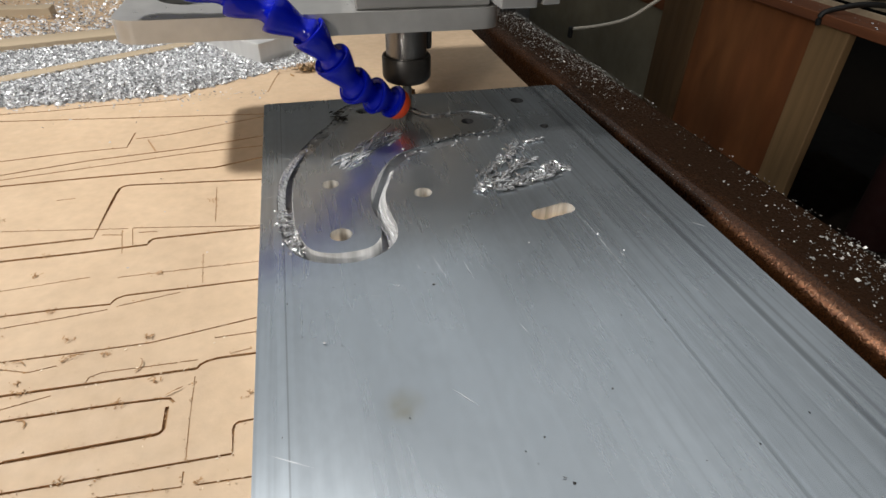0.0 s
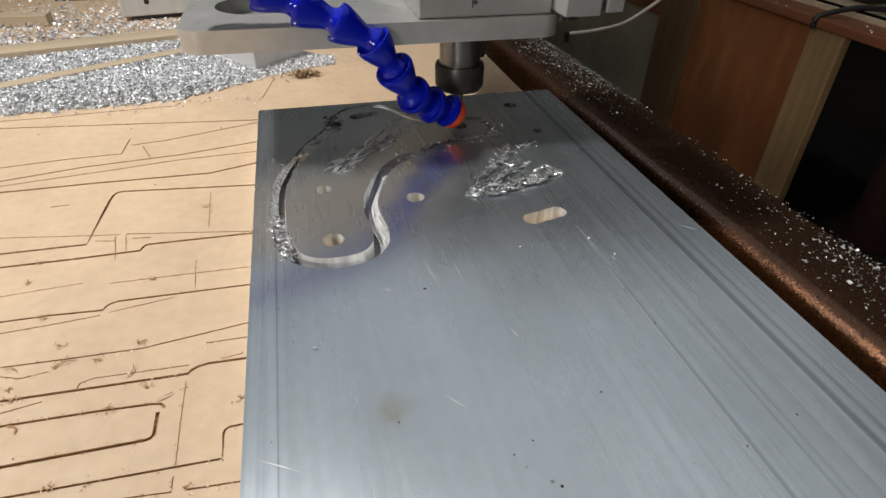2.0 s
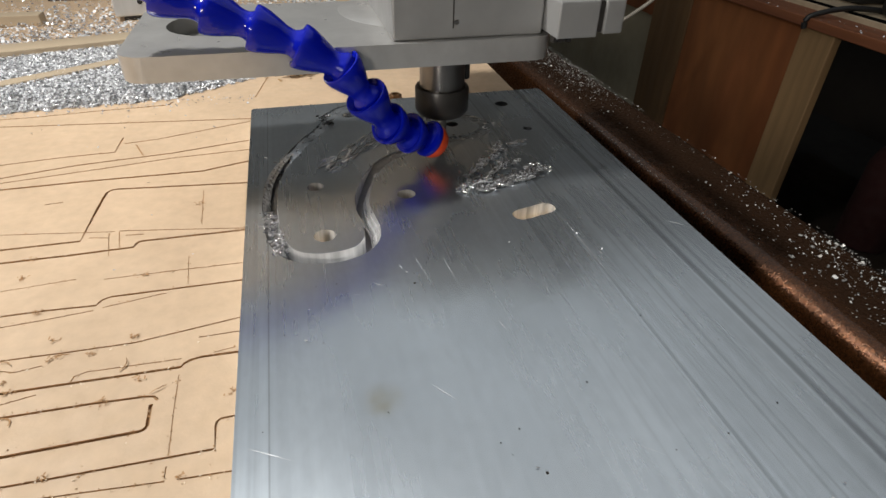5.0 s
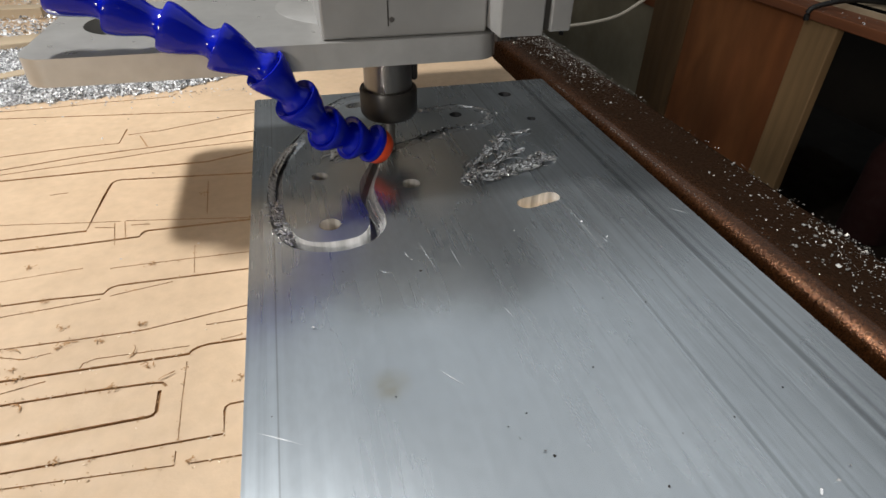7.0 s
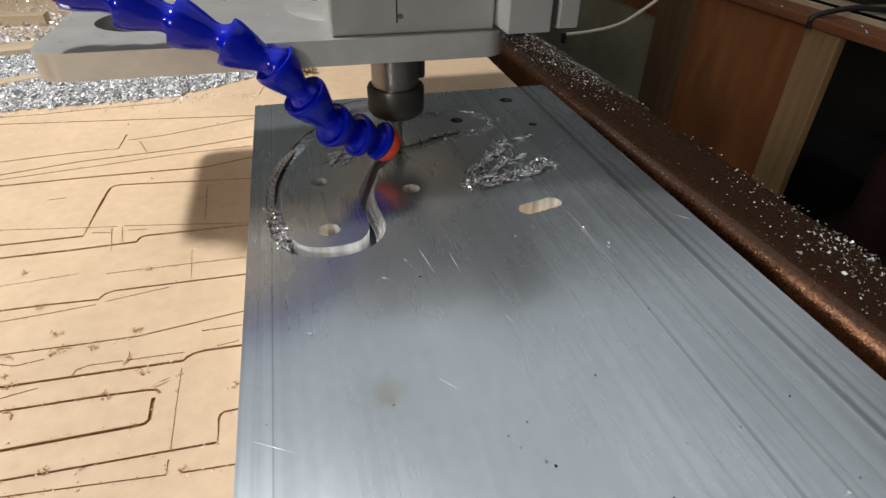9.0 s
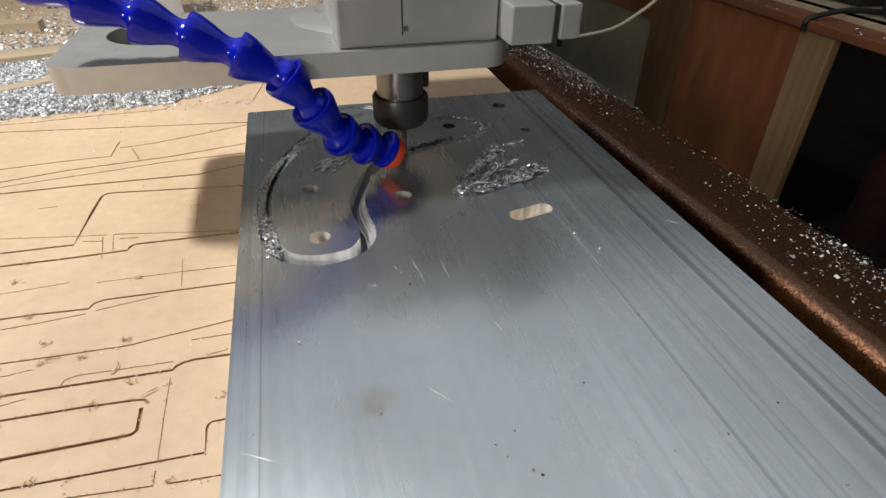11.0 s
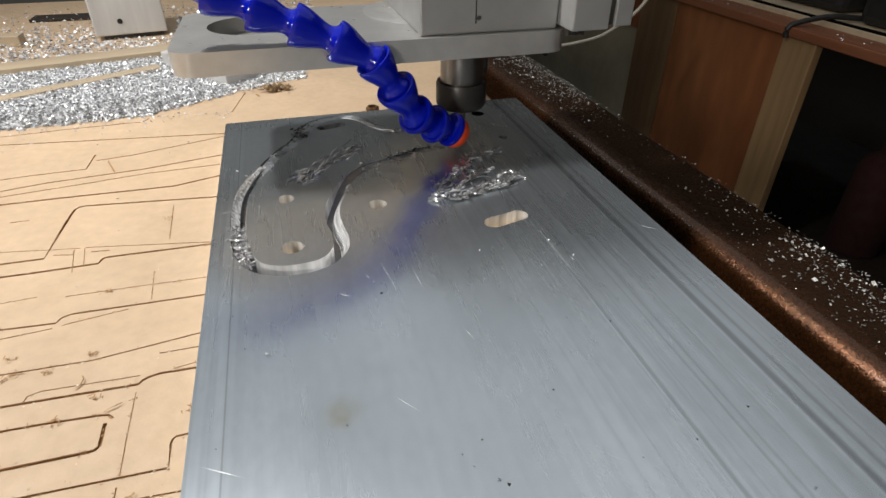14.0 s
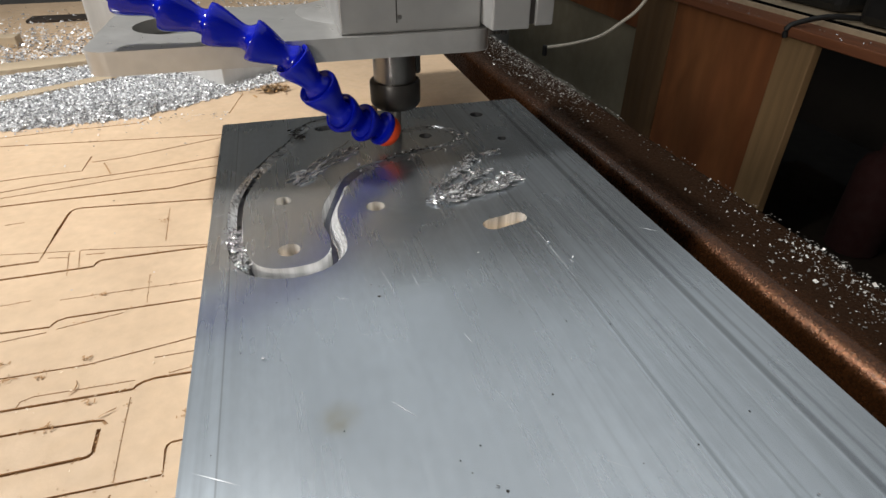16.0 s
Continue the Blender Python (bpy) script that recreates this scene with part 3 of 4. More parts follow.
sweep("milled_edge", [(0.0192, -0.1850), (0.0173, -0.172), (0.0168, -0.153), (0.0170, -0.136), (0.0184, -0.121)], island_edge, ALU_BRIGHT, "bright chamfered edge of the milled groove")


# ---------------------------------------------------------------- the rail beside the bed
RAIL_X0, RAIL_X1, RAIL_Z = 0.320, 0.398, -0.0495


def rail_shift(y):
    """The rail runs slightly askew to the plate."""
    return -0.030 * (y + 0.08)


def rail_mat():
    """Hammered copper-brown paint; dull grey-brown dust lies on the flat top and is rubbed away towards the rounded edge."""
    m = node_mat("copper_brown_paint", (0.084, 0.031, 0.010), 0.28, 0.70, 0.45, 600, 0.00035, 800, second=0.15, second_scale=25, spec=0.6, rough_vary=0.06, coat=0.4)
    nt = m.node_tree
    b = nt.nodes["Principled BSDF"]
    tc = nt.nodes.new("ShaderNodeTexCoord")
    sep = nt.nodes.new("ShaderNodeSeparateXYZ")
    nt.links.new(tc.outputs["Object"], sep.inputs[0])
    lean = nt.nodes.new("ShaderNodeMath")
    lean.operation, lean.inputs[1].default_value = "MULTIPLY_ADD", 0.030
    nt.links.new(sep.outputs["Y"], lean.inputs[0])
    nt.links.new(sep.outputs["X"], lean.inputs[2])
    n = nt.nodes.new("ShaderNodeTexNoise")
    n.inputs["Scale"].default_value, n.inputs["Detail"].default_value = 90.0, 6.0
    nt.links.new(tc.outputs["Object"], n.inputs["Vector"])
    wob = nt.nodes.new("ShaderNodeMath")
    wob.operation, wob.inputs[1].default_value = "MULTIPLY_ADD", 0.016
    nt.links.new(n.outputs["Fac"], wob.inputs[0])
    nt.links.new(lean.outputs[0], wob.inputs[2])
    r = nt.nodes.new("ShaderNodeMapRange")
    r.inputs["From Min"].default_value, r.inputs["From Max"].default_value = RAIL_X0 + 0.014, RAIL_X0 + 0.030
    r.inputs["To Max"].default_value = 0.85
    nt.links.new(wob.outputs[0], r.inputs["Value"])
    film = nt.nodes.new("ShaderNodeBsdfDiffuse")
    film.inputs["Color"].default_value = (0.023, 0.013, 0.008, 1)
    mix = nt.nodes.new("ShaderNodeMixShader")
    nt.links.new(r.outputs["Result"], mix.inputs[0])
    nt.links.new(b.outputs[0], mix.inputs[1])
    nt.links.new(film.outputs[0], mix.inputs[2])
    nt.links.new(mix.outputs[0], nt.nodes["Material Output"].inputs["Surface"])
    return m


def build_rail():
    x0, x1, z1, r = RAIL_X0, RAIL_X1, RAIL_Z, 0.0125
    bm = bmesh.new()
    prof = []
    for cx, cz, a0 in ((x0 + r, z1 - r, 180), (x1 - r, z1 - r, 90)):
        for k in range(11):
            a = radians(a0 - 90 * k / 10)
            prof.append((cx + r * math.cos(a), cz + r * math.sin(a)))
    prof = [(x0, z1 - 0.10)] + prof + [(x1, z1 - 0.10)]
    ys = [-0.8 + 0.1 * i for i in range(25)]
    rows = [[bm.verts.new((x + rail_shift(y), y, z)) for x, z in prof] for y in ys]
    for a, b in zip(rows, rows[1:]):
        for k in range(len(prof)):
            j = (k + 1) % len(prof)
            bm.faces.new((a[k], b[k], b[j], a[j]))
    bm.faces.new(rows[0])
    bm.faces.new(rows[-1][::-1])
    bmesh.ops.recalc_face_normals(bm, faces=bm.faces)
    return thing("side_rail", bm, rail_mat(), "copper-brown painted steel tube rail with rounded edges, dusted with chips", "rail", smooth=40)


build_rail()
for y in (-0.70, 0.20, 1.45):
    k = rail_shift(y + 0.035)
    thing("rail_post", box(0.328 + k, 0.390 + k, y, y + 0.07, -0.90, RAIL_Z - 0.1002, 0.004), COPPER_PAINT, "copper-brown painted steel post under the rail", "rail post", "rail posts", "structure")


# ---------------------------------------------------------------- the carriage with spindle and hose
carriage = tagged(new("router_carriage"), "router carriage with grey housing, spindle and blue coolant hose", "router carriage")


def rounded_rect(x0, x1, y0, y1, r, n=6):
    out = []
    for cx, cy, a0 in ((x1 - r, y0 + r, -90), (x1 - r, y1 - r, 0), (x0 + r, y1 - r, 90), (x0 + r, y0 + r, 180)):
        for k in range(n + 1):
            a = radians(a0 + 90 * k / n)
            out.append((cx + r * math.cos(a), cy + r * math.sin(a)))
    return out


def build_mount():
    out = rounded_rect(-0.1715, 0.053, -0.0460, 0.058, 0.013)
    hole = ring2d(-0.1295, 0.0125, 0.0255, 44)
    arr = np.array([tuple(p) for p in hole])

    def depth_of(mid):
        hit = inside2(mid, arr)
        return np.where(hit, 0.0095, 0.0), hit.astype(int)

    bm = relief(out, [hole], depth_of, 0.0814, 0.0688)
    low = [bm.verts.new((x, y, 0.0688)) for x, y in out]
    bm.faces.new(low)
    bmesh.ops.remove_doubles(bm, verts=bm.verts, dist=1e-6)
    bmesh.ops.recalc_face_normals(bm, faces=bm.faces)
    return part("mount_plate", bm, [ALU_CAST, POCKET_SHADE], carriage, "thick brushed aluminium mounting plate with a round hole", smooth=30)


build_mount()
part("motor_housing", box(-0.0378, 0.0455, -0.0420, 0.056, 0.0817, 0.1052, 0.0012), HOUSING, carriage, "grey sheet-metal housing")
# Unseen block behind the housing, added to cast shade on the far plate.
part("rear_body", box(-0.0370, 0.0830, 0.0565, 0.170, 0.0820, 0.1020, 0.0020), HOUSING, carriage, "unseen grey rear block added to shade the far plate")
part("side_panel", box(0.0460, 0.0690, -0.0605, 0.050, 0.0835, 0.1022, 0.0010), HOUSING, carriage, "grey sheet-metal side cover")
part("side_panel", box(0.0722, 0.0835, -0.0605, 0.050, 0.0850, 0.1022, 0.0010), HOUSING, carriage, "grey sheet-metal side cover")
part("seam", box(-0.0056, -0.0050, -0.0424, -0.0421, 0.0870, 0.1045), BLACK_STEEL, carriage)
part("seam", box(0.0691, 0.0721, -0.0590, 0.048, 0.0860, 0.1015), BLACK_STEEL, carriage)
for bx in (0.0495, 0.0535, 0.0575):
    part("bolt", lathe([(0, 0.0795), (0.0022, 0.0795), (0.0022, 0.0834), (0, 0.0834)], 6, m=Matrix.Translation((bx, -0.0500, 0))), BLACK_STEEL, carriage, "dark bolt head")
part("screw", lathe([(0, 0), (0.0013, 0), (0.0013, 0.0004), (0, 0.0004)], 10, m=Matrix.Translation((-0.0035, -0.0421, 0.0900)) @ Matrix.Rotation(radians(90), 4, "X")), STEEL, carriage)
part("screw", lathe([(0, 0), (0.0020, 0), (0.0018, 0.0008), (0, 0.0008)], 10, m=Matrix.Translation((-0.0950, -0.0300, 0.0811))), BLACK_STEEL, carriage, "black recessed screw")
part("round_boss", lathe([(0, 0.0811), (0.0470, 0.0811), (0.0470, 0.0814), (0.0466, 0.0816), (0, 0.0816)], 48, m=Matrix.Translation((-0.012, 0.030, 0))), ALU_CAST, carriage, "low round aluminium boss", smooth=30)
part("spindle_nose", lathe([(0, 0.040), (0.0142, 0.040), (0.0142, 0.0687), (0, 0.0687)], 40), STEEL, carriage, "bright steel spindle nose", smooth=30)
part("bearing_flange", lathe([(0, 0.0640), (0.0185, 0.0640), (0.0192, 0.0648), (0.0192, 0.0686), (0, 0.0686)], 40, m=Matrix.Translation((0.0055, 0.006, 0))), BLACK_STEEL, carriage, "dark bearing flange under the mounting plate", smooth=30)
part("lock_lever", box(0.0135, 0.0180, -0.002, 0.008, 0.0445, 0.0638, 0.0018), BLACK_STEEL, carriage, "short dark lever beside the spindle nose")


def build_nut():
    bm = lathe([(0.0046, 0.0255), (0.0046, 0.0235), (0.0125, 0.0235), (0.0152, 0.0243), (0.0170, 0.0268), (0.0172, 0.0285), (0.0172, 0.0405), (0.0165, 0.0418), (0.0143, 0.0418)], 48)
    return part("collet_nut", bm, BLACK_STEEL, carriage, "black collet nut with a rounded lower edge", smooth=35)


nut = build_nut()
part("end_mill", lathe([(0, 0.0), (0.0033, 0.0), (0.0033, 0.0240), (0, 0.0240)], 20), CARBIDE, carriage, "slim grey carbide end mill", smooth=35)
hose = part("coolant_hose", lathe([(0, 0), (0.004, 0), (0.004, 0.01), (0, 0.01)], 12, m=Matrix.Translation((-0.163, -0.036, 0.1145))), BLUE, carriage, "jointed blue plastic coolant hose")
# the middles of the links' wide rims, from the holder down to the nozzle
RIMS = [(-0.1660, -0.0370, 0.1180), (-0.1460, -0.0405, 0.1092), (-0.1260, -0.0435, 0.1009), (-0.1060, -0.0460, 0.0928), (-0.0857, -0.0490, 0.0841), (-0.0664, -0.0505, 0.0729),
        (-0.0545, -0.0480, 0.0561), (-0.0422, -0.0420, 0.0371), (-0.0288, -0.0340, 0.0265), (-0.0162, -0.0285, 0.0198)]
NOZZLE = (-0.0072, -0.0262, 0.0130)


def hose_link(length, girth):
    """A link: a thin flared skirt, a waist, and the ball that sits in the next skirt."""
    prof = [(0.0062, 0.0022), (0.0086, 0.0004), (0.0097, -0.0006), (0.0103, -0.0004), (0.0106, 0.0006), (0.0105, 0.0024), (0.0099, 0.0052), (0.0088, 0.0088),
            (0.0076, 0.0122), (0.0066, 0.0150), (0.0061, 0.0172), (0.0061, 0.0190), (0.0066, 0.0205), (0.0078, 0.0222), (0.0082, 0.0240), (0.0070, 0.0262), (0.0, 0.0268)]
    q = length / 0.0223
    return lathe([(r * girth, h * q) for r, h in prof], 36)


def build_hose():
    rims = [Vector(p) for p in RIMS]
    for i, (a, b) in enumerate(zip(rims, rims[1:])):
        d = b - a
        m = Matrix.Translation(a) @ d.to_track_quat("Z", "Y").to_matrix().to_4x4()
        part("hose_link", hose_link(d.length, 1.06 if i < 6 else 1.14), BLUE, hose, smooth=50, at=m)
    a, b = rims[-1], Vector(NOZZLE)
    d = b - a
    m = Matrix.Translation(a) @ d.to_track_quat("Z", "Y").to_matrix().to_4x4()
    part("hose_link", lathe([(0.0, 0.0), (0.0096, -0.0004), (0.0112, 0.0002), (0.0115, 0.0012), (0.0112, 0.0028), (0.0106, 0.0036), (0.0, 0.0040)], 36), BLUE, hose, smooth=50, at=m)
    part("nozzle", lathe([(0.0, 0.0030), (0.0104, 0.0030), (0.0106, 0.0044), (0.0101, 0.0074), (0.0084, 0.0104), (0.0062, 0.0112), (0.0046, 0.0100), (0.0040, 0.006), (0.0, 0.006)], 32), ORANGE, hose, "orange plastic nozzle", smooth=40, at=m)


build_hose()


# ---------------------------------------------------------------- the far end of the bed
def strip_board(ax, ay, bx, by, w, z1, label):
    d = Vector((bx - ax, by - ay, 0))
    ob = thing("wood_strip", box(0, d.length, -w / 2, w / 2, 0.0002, z1, 0.001), STRIP, label, "wood strip", "wood strips on the bed")
    ob.matrix_basis = Matrix.Translation((ax, ay, 0)) @ Matrix.Rotation(math.atan2(d.y, d.x), 4, "Z")


strip_board(-0.26, 0.0697, -0.070, 0.182, 0.014, 0.0105, "pale pine strip half buried in chips on the bed")
strip_board(-0.40, 0.1534, -0.045, 0.2446, 0.027, 0.014, "long pale pine strip lying on the bed among chips")
block = thing("aluminium_block", box(0, 0.078, 0, 0.080, 0.0052, 0.075, 0.0015), ALU_DULL, "square bright aluminium block with a small hole on the bed", "metal block")
block.matrix_basis = Matrix.Translation((-0.160, 0.342, 0)) @ Matrix.Rotation(radians(11), 4, "Z")
# Hole drawn as a flat black disc, its inner dark in the colour.
part("small_hole", lathe([(0, 0), (0.003, 0), (0.003, 0.0004), (0, 0.0004)], 12, m=Matrix.Translation((0.0290, -0.0003, 0.0205)) @ Matrix.Rotation(radians(90), 4, "X")), BLACK_RUBBER, block)
# Black slab filling the space below the block in place of its shadow.
part("foot", box(0.008, 0.072, 0.004, 0.075, 0.0002, 0.0054), BLACK_RUBBER, block)
clamp = thing("clamp_block", box(0, 0.062, 0, 0.092, 0.0002, 0.020, 0.0012), ALU_DULL, "small aluminium clamp block standing on the bed", "clamp block")
clamp.matrix_basis = Matrix.Translation((-0.006, 0.129, 0)) @ Matrix.Rotation(radians(43), 4, "Z")


# Flat near-black strip, drawn for the dark inside a slot between boards.
thing("dark_batten", box(-0.268, -0.175, 0.470, 0.500, 0.0002, 0.004, 0.0005), DARK_WOOD, "flat dark strip standing in for a slot in the far bed", "batten")
thing("dark_batten", box(-0.42, -0.238, 0.338, 0.357, 0.0002, 0.012, 0.001), STRIP, "short pale wooden batten lying on the far bed", "batten")


# ---------------------------------------------------------------- chips
def flakes(name, places, size, label, mat=CHIP, seed=1, lift=0.0):
    rng = np.random.default_rng(seed)
    n = len(places)
    c = np.array(places)
    a = rng.uniform(0, 2 * math.pi, n)
    tilt = rng.normal(0, 0.6, (n, 2))
    u = np.c_[np.cos(a), np.sin(a), tilt[:, 0]]
    u /= np.linalg.norm(u, axis=1)[:, None]
    w = np.cross(u, np.c_[tilt[:, 1], rng.normal(0, 0.3, n), np.ones(n)])
    w /= np.linalg.norm(w, axis=1)[:, None]
    nrm = np.cross(u, w)
    lu = size * rng.uniform(0.5, 1.5, n)[:, None]
    lw = lu * rng.uniform(0.35, 0.8, n)[:, None]
    bend = lu * rng.uniform(-0.5, 0.5, n)[:, None]
    v = np.stack([c - u * lu - w * lw + nrm * bend, c - w * lw, c + u * lu - w * lw + nrm * bend, c + u * lu + w * lw * 0.8 + nrm * bend, c + w * lw, c - u * lu + w * lw + nrm * bend], 1).reshape(-1, 3)
    v[:, 2] = np.maximum(v[:, 2], c[:, 2].repeat(6) - size * 0.3 + lift)
    k = (np.arange(n) * 6)[:, None]
    f = np.concatenate([k + [0, 1, 4, 5], k + [1, 2, 3, 4]]).tolist()
    me = bpy.data.meshes.new(name)
    me.from_pydata(v.tolist(), [], f)
    me.materials.append(mat)
    return tagged(new(name, me), label, "metal chips", kind="stuff")


def heap_height(x, y):
    """Chips lie in a long low drift behind the plate, and behind the first strip, thinning to the far end."""
    front = np.interp(x, [-0.40, -0.18, -0.07, -0.03, 0.0, 0.05], [0.063, 0.060, 0.066, 0.089, 0.107, 0.132])
    front = front + 0.0025 * np.sin(x * 310) * np.sin(x * 97 + 1) + 0.0015 * np.sin(x * 730)
    back = np.interp(x, [-0.40, -0.045, 0.00, 0.06], [0.140, 0.231, 0.215, 0.165])
    tall = np.interp(x, [-0.40, -0.08, -0.045, 0.00, 0.07], [0.0075, 0.0075, 0.0050, 0.0014, 0.0010])
    near = tall * np.clip((y - front) / 0.022, 0, 1) ** 0.8 * (y > front) * (y < back) * (x < 0.068)
    return near


def build_heap():
    nx, ny = 140, 70
    xs, ys = np.linspace(-0.42, 0.07, nx), np.linspace(0.056, 0.290, ny)
    bm = bmesh.new()
    X, Y = np.meshgrid(xs, ys, indexing="ij")
    H = heap_height(X, Y)
    grid = [[bm.verts.new((X[i, j], Y[i, j], H[i, j] + (0.0015 * noise.noise(Vector((X[i, j] * 120, Y[i, j] * 120, 0))) if H[i, j] > 0.0025 else -0.0012))) for j in range(ny)] for i in range(nx)]
    for i in range(nx - 1):
        for j in range(ny - 1):
            bm.faces.new((grid[i][j], grid[i + 1][j], grid[i + 1][j + 1], grid[i][j + 1]))
    ob = thing("chip_drift", bm, CHIP_BED, "drift of bright aluminium chips heaped on the bed", "metal chips", kind="stuff")
    rng = np.random.default_rng(5)
    pl = []
    while len(pl) < 62000:
        x, y = rng.uniform(-0.42, 0.07), rng.uniform(0.056, 0.290)
        h = float(heap_height(np.array(x), np.array(y)))
        if h > 0.0003:
            pl.append((x, y, h + rng.uniform(0, 0.0003 + min(0.0022, 0.35 * h))))
    flakes("chip_layer", pl, 0.00092, "bright aluminium chips covering the drift", CHIP_HEAP, seed=6)
    pl = []
    for _ in range(11000):
        x = rng.uniform(-0.50, 0.10)
        y = 0.2175 + (x + 0.207) * 0.257 + abs(rng.normal(0, 0.13))
        z = 0.0012
        if y < 0.60 and not (-0.165 < x < -0.08 and 0.338 < y < 0.44):
            pl.append((x, y, z + rng.uniform(0, 0.003)))
    flakes("chip_layer", pl, 0.0016, "loose aluminium chips scattered over the far boards", CHIP_HEAP, seed=7)
    pl = [(rng.uniform(-0.25, -0.004), 0.072 - abs(rng.normal(0, 0.05)), 0.0008) for _ in range(60)] + [(rng.uniform(-0.30, 0.0), 0.066 - abs(rng.normal(0, 0.009)), 0.0008) for _ in range(260)] + [(rng.uniform(-0.2, -0.004), rng.uniform(-0.33, 0.08), 0.0006) for _ in range(8)]
    flakes("stray_chips", pl, 0.0007, "stray aluminium chips on the fibreboard", seed=8)


CHIP_BED = node_mat("chip_mass", (0.60, 0.60, 0.61), 0.5, 0.4, 0.5, 700, 0.0012, 900, rough_vary=0.2)
build_heap()


def rail_chips():
    rng = np.random.default_rng(11)
    for count, size, label, seed in ((11000, 0.00055, "fine aluminium chips dusting the rail's top", 12), (1100, 0.0012, "larger aluminium chips lying on the rail's top", 14)):
        pl = []
        for _ in range(count):
            y = rng.uniform(-0.45, 0.75)
            dens = np.interp(y, [-0.45, -0.22, -0.13, -0.05, 0.05, 0.12, 0.20, 0.7], [0.9, 0.6, 0.20, 0.06, 0.06, 0.22, 0.8, 1.0])
            x = RAIL_X1 - 0.004 - abs(rng.normal(0, 0.030))
            if rng.random() < dens and x > RAIL_X0 + 0.014:
                pl.append((x + rail_shift(y), y, RAIL_Z + 0.0003 + rng.uniform(0, 0.0005)))
        flakes("rail_chips", pl, size, label, RAIL_CHIP, seed=seed)
    # Sparse row of fine flakes along the rounded edge.
    pl = []
    for _ in range(620):
        y = rng.uniform(-0.13, 0.17)
        a = radians(128 + rng.normal(0, 2.5))
        pl.append((RAIL_X0 + 0.0125 + 0.0128 * math.cos(a) + rail_shift(y), y, RAIL_Z - 0.0125 + 0.0128 * math.sin(a)))
    flakes("rail_chips", pl, 0.00024, "pale thread of fine flakes along the rail's rounded edge", RAIL_CHIP, seed=15)


rail_chips()


# swarf: curled ribbons lying in a pile on the plate and in the groove
def ribbons(name, spots, label, seed=3, width=0.0011, mat=CHIP, curl=1.4):
    """Arched, twisting strips; each spot gives x, y, z, heading and length."""
    rng = random.Random(seed)
    bm = bmesh.new()
    for x, y, z, heading, length in spots:
        n = 8
        turn = rng.uniform(-curl, curl)
        a = heading
        p = Vector((x, y, z))
        prev = None
        w = width * rng.uniform(0.6, 1.4)
        roll = rng.uniform(-0.8, 0.8)
        twist = rng.uniform(-0.25, 0.25)
        for i in range(n):
            side = Vector((-math.sin(a) * math.cos(roll), math.cos(a) * math.cos(roll), math.sin(roll)))
            up = Vector((math.sin(a) * math.sin(roll), -math.cos(a) * math.sin(roll), math.cos(roll)))
            k = w * (0.55 + 0.45 * math.sin(math.pi * (i + 0.5) / n)) * rng.uniform(0.85, 1.15)
            row = [bm.verts.new(p + side * k * c + up * k * h) for c, h in ((1, 0), (0.45, 0.55), (-0.45, 0.55), (-1, 0))]
            if prev:
                for j in range(3):
                    bm.faces.new((prev[j], row[j], row[j + 1], prev[j + 1]))
            prev = row
            a += turn / n
            roll += twist
            p = p + Vector((math.cos(a), math.sin(a), rng.uniform(-0.2, 0.2))) * (length / n)
            p.z = max(p.z, z - 0.0006)
    return thing(name, bm, mat, label, "metal swarf", kind="stuff", smooth=80)


def strands(name, spots, label, seed, width, mat, wander=0.5, arch=0.0012):
    """Long thin shavings lying along a heading: bent, slightly coiled strips with a ridge; each spot gives x, y, z, heading and length."""
    rng = random.Random(seed)
    bm = bmesh.new()
    for x, y, z, heading, length in spots:
        n = max(6, int(length / 0.0012))
        a, p = heading, Vector((x, y, z))
        w = width * rng.uniform(0.6, 1.5)
        phase, pitch, roll = rng.uniform(0, 6.28), rng.uniform(0.8, 2.4), rng.uniform(-1.3, 1.3)
        lift = arch * rng.uniform(0.2, 1.0)
        prev = None
        for i in range(n + 1):
            u = i / n
            b = roll + 0.6 * math.sin(phase + pitch * i)
            side = Vector((-math.sin(a) * math.cos(b), math.cos(a) * math.cos(b), math.sin(b)))
            up = Vector((math.sin(a) * math.sin(b), -math.cos(a) * math.sin(b), math.cos(b)))
            k = w * (0.45 + 0.55 * math.sin(math.pi * (0.08 + 0.84 * u))) * (1 + 0.25 * math.sin(phase + i * 2.1))
            q = p + Vector((0, 0, lift * math.sin(math.pi * u)))
            row = [bm.verts.new(q + side * k), bm.verts.new(q + up * k * 0.8), bm.verts.new(q - side * k)]
            if prev:
                for j in range(2):
                    bm.faces.new((prev[j], row[j], row[j + 1], prev[j + 1]))
            prev = row
            a += rng.gauss(0, wander / n ** 0.5)
            p = p + Vector((math.cos(a), math.sin(a), 0)) * (length / n)
    for v in bm.verts:
        v.co.z = max(v.co.z, P + 0.0001)
    return thing(name, bm, mat, label, "metal swarf", kind="stuff", smooth=70)


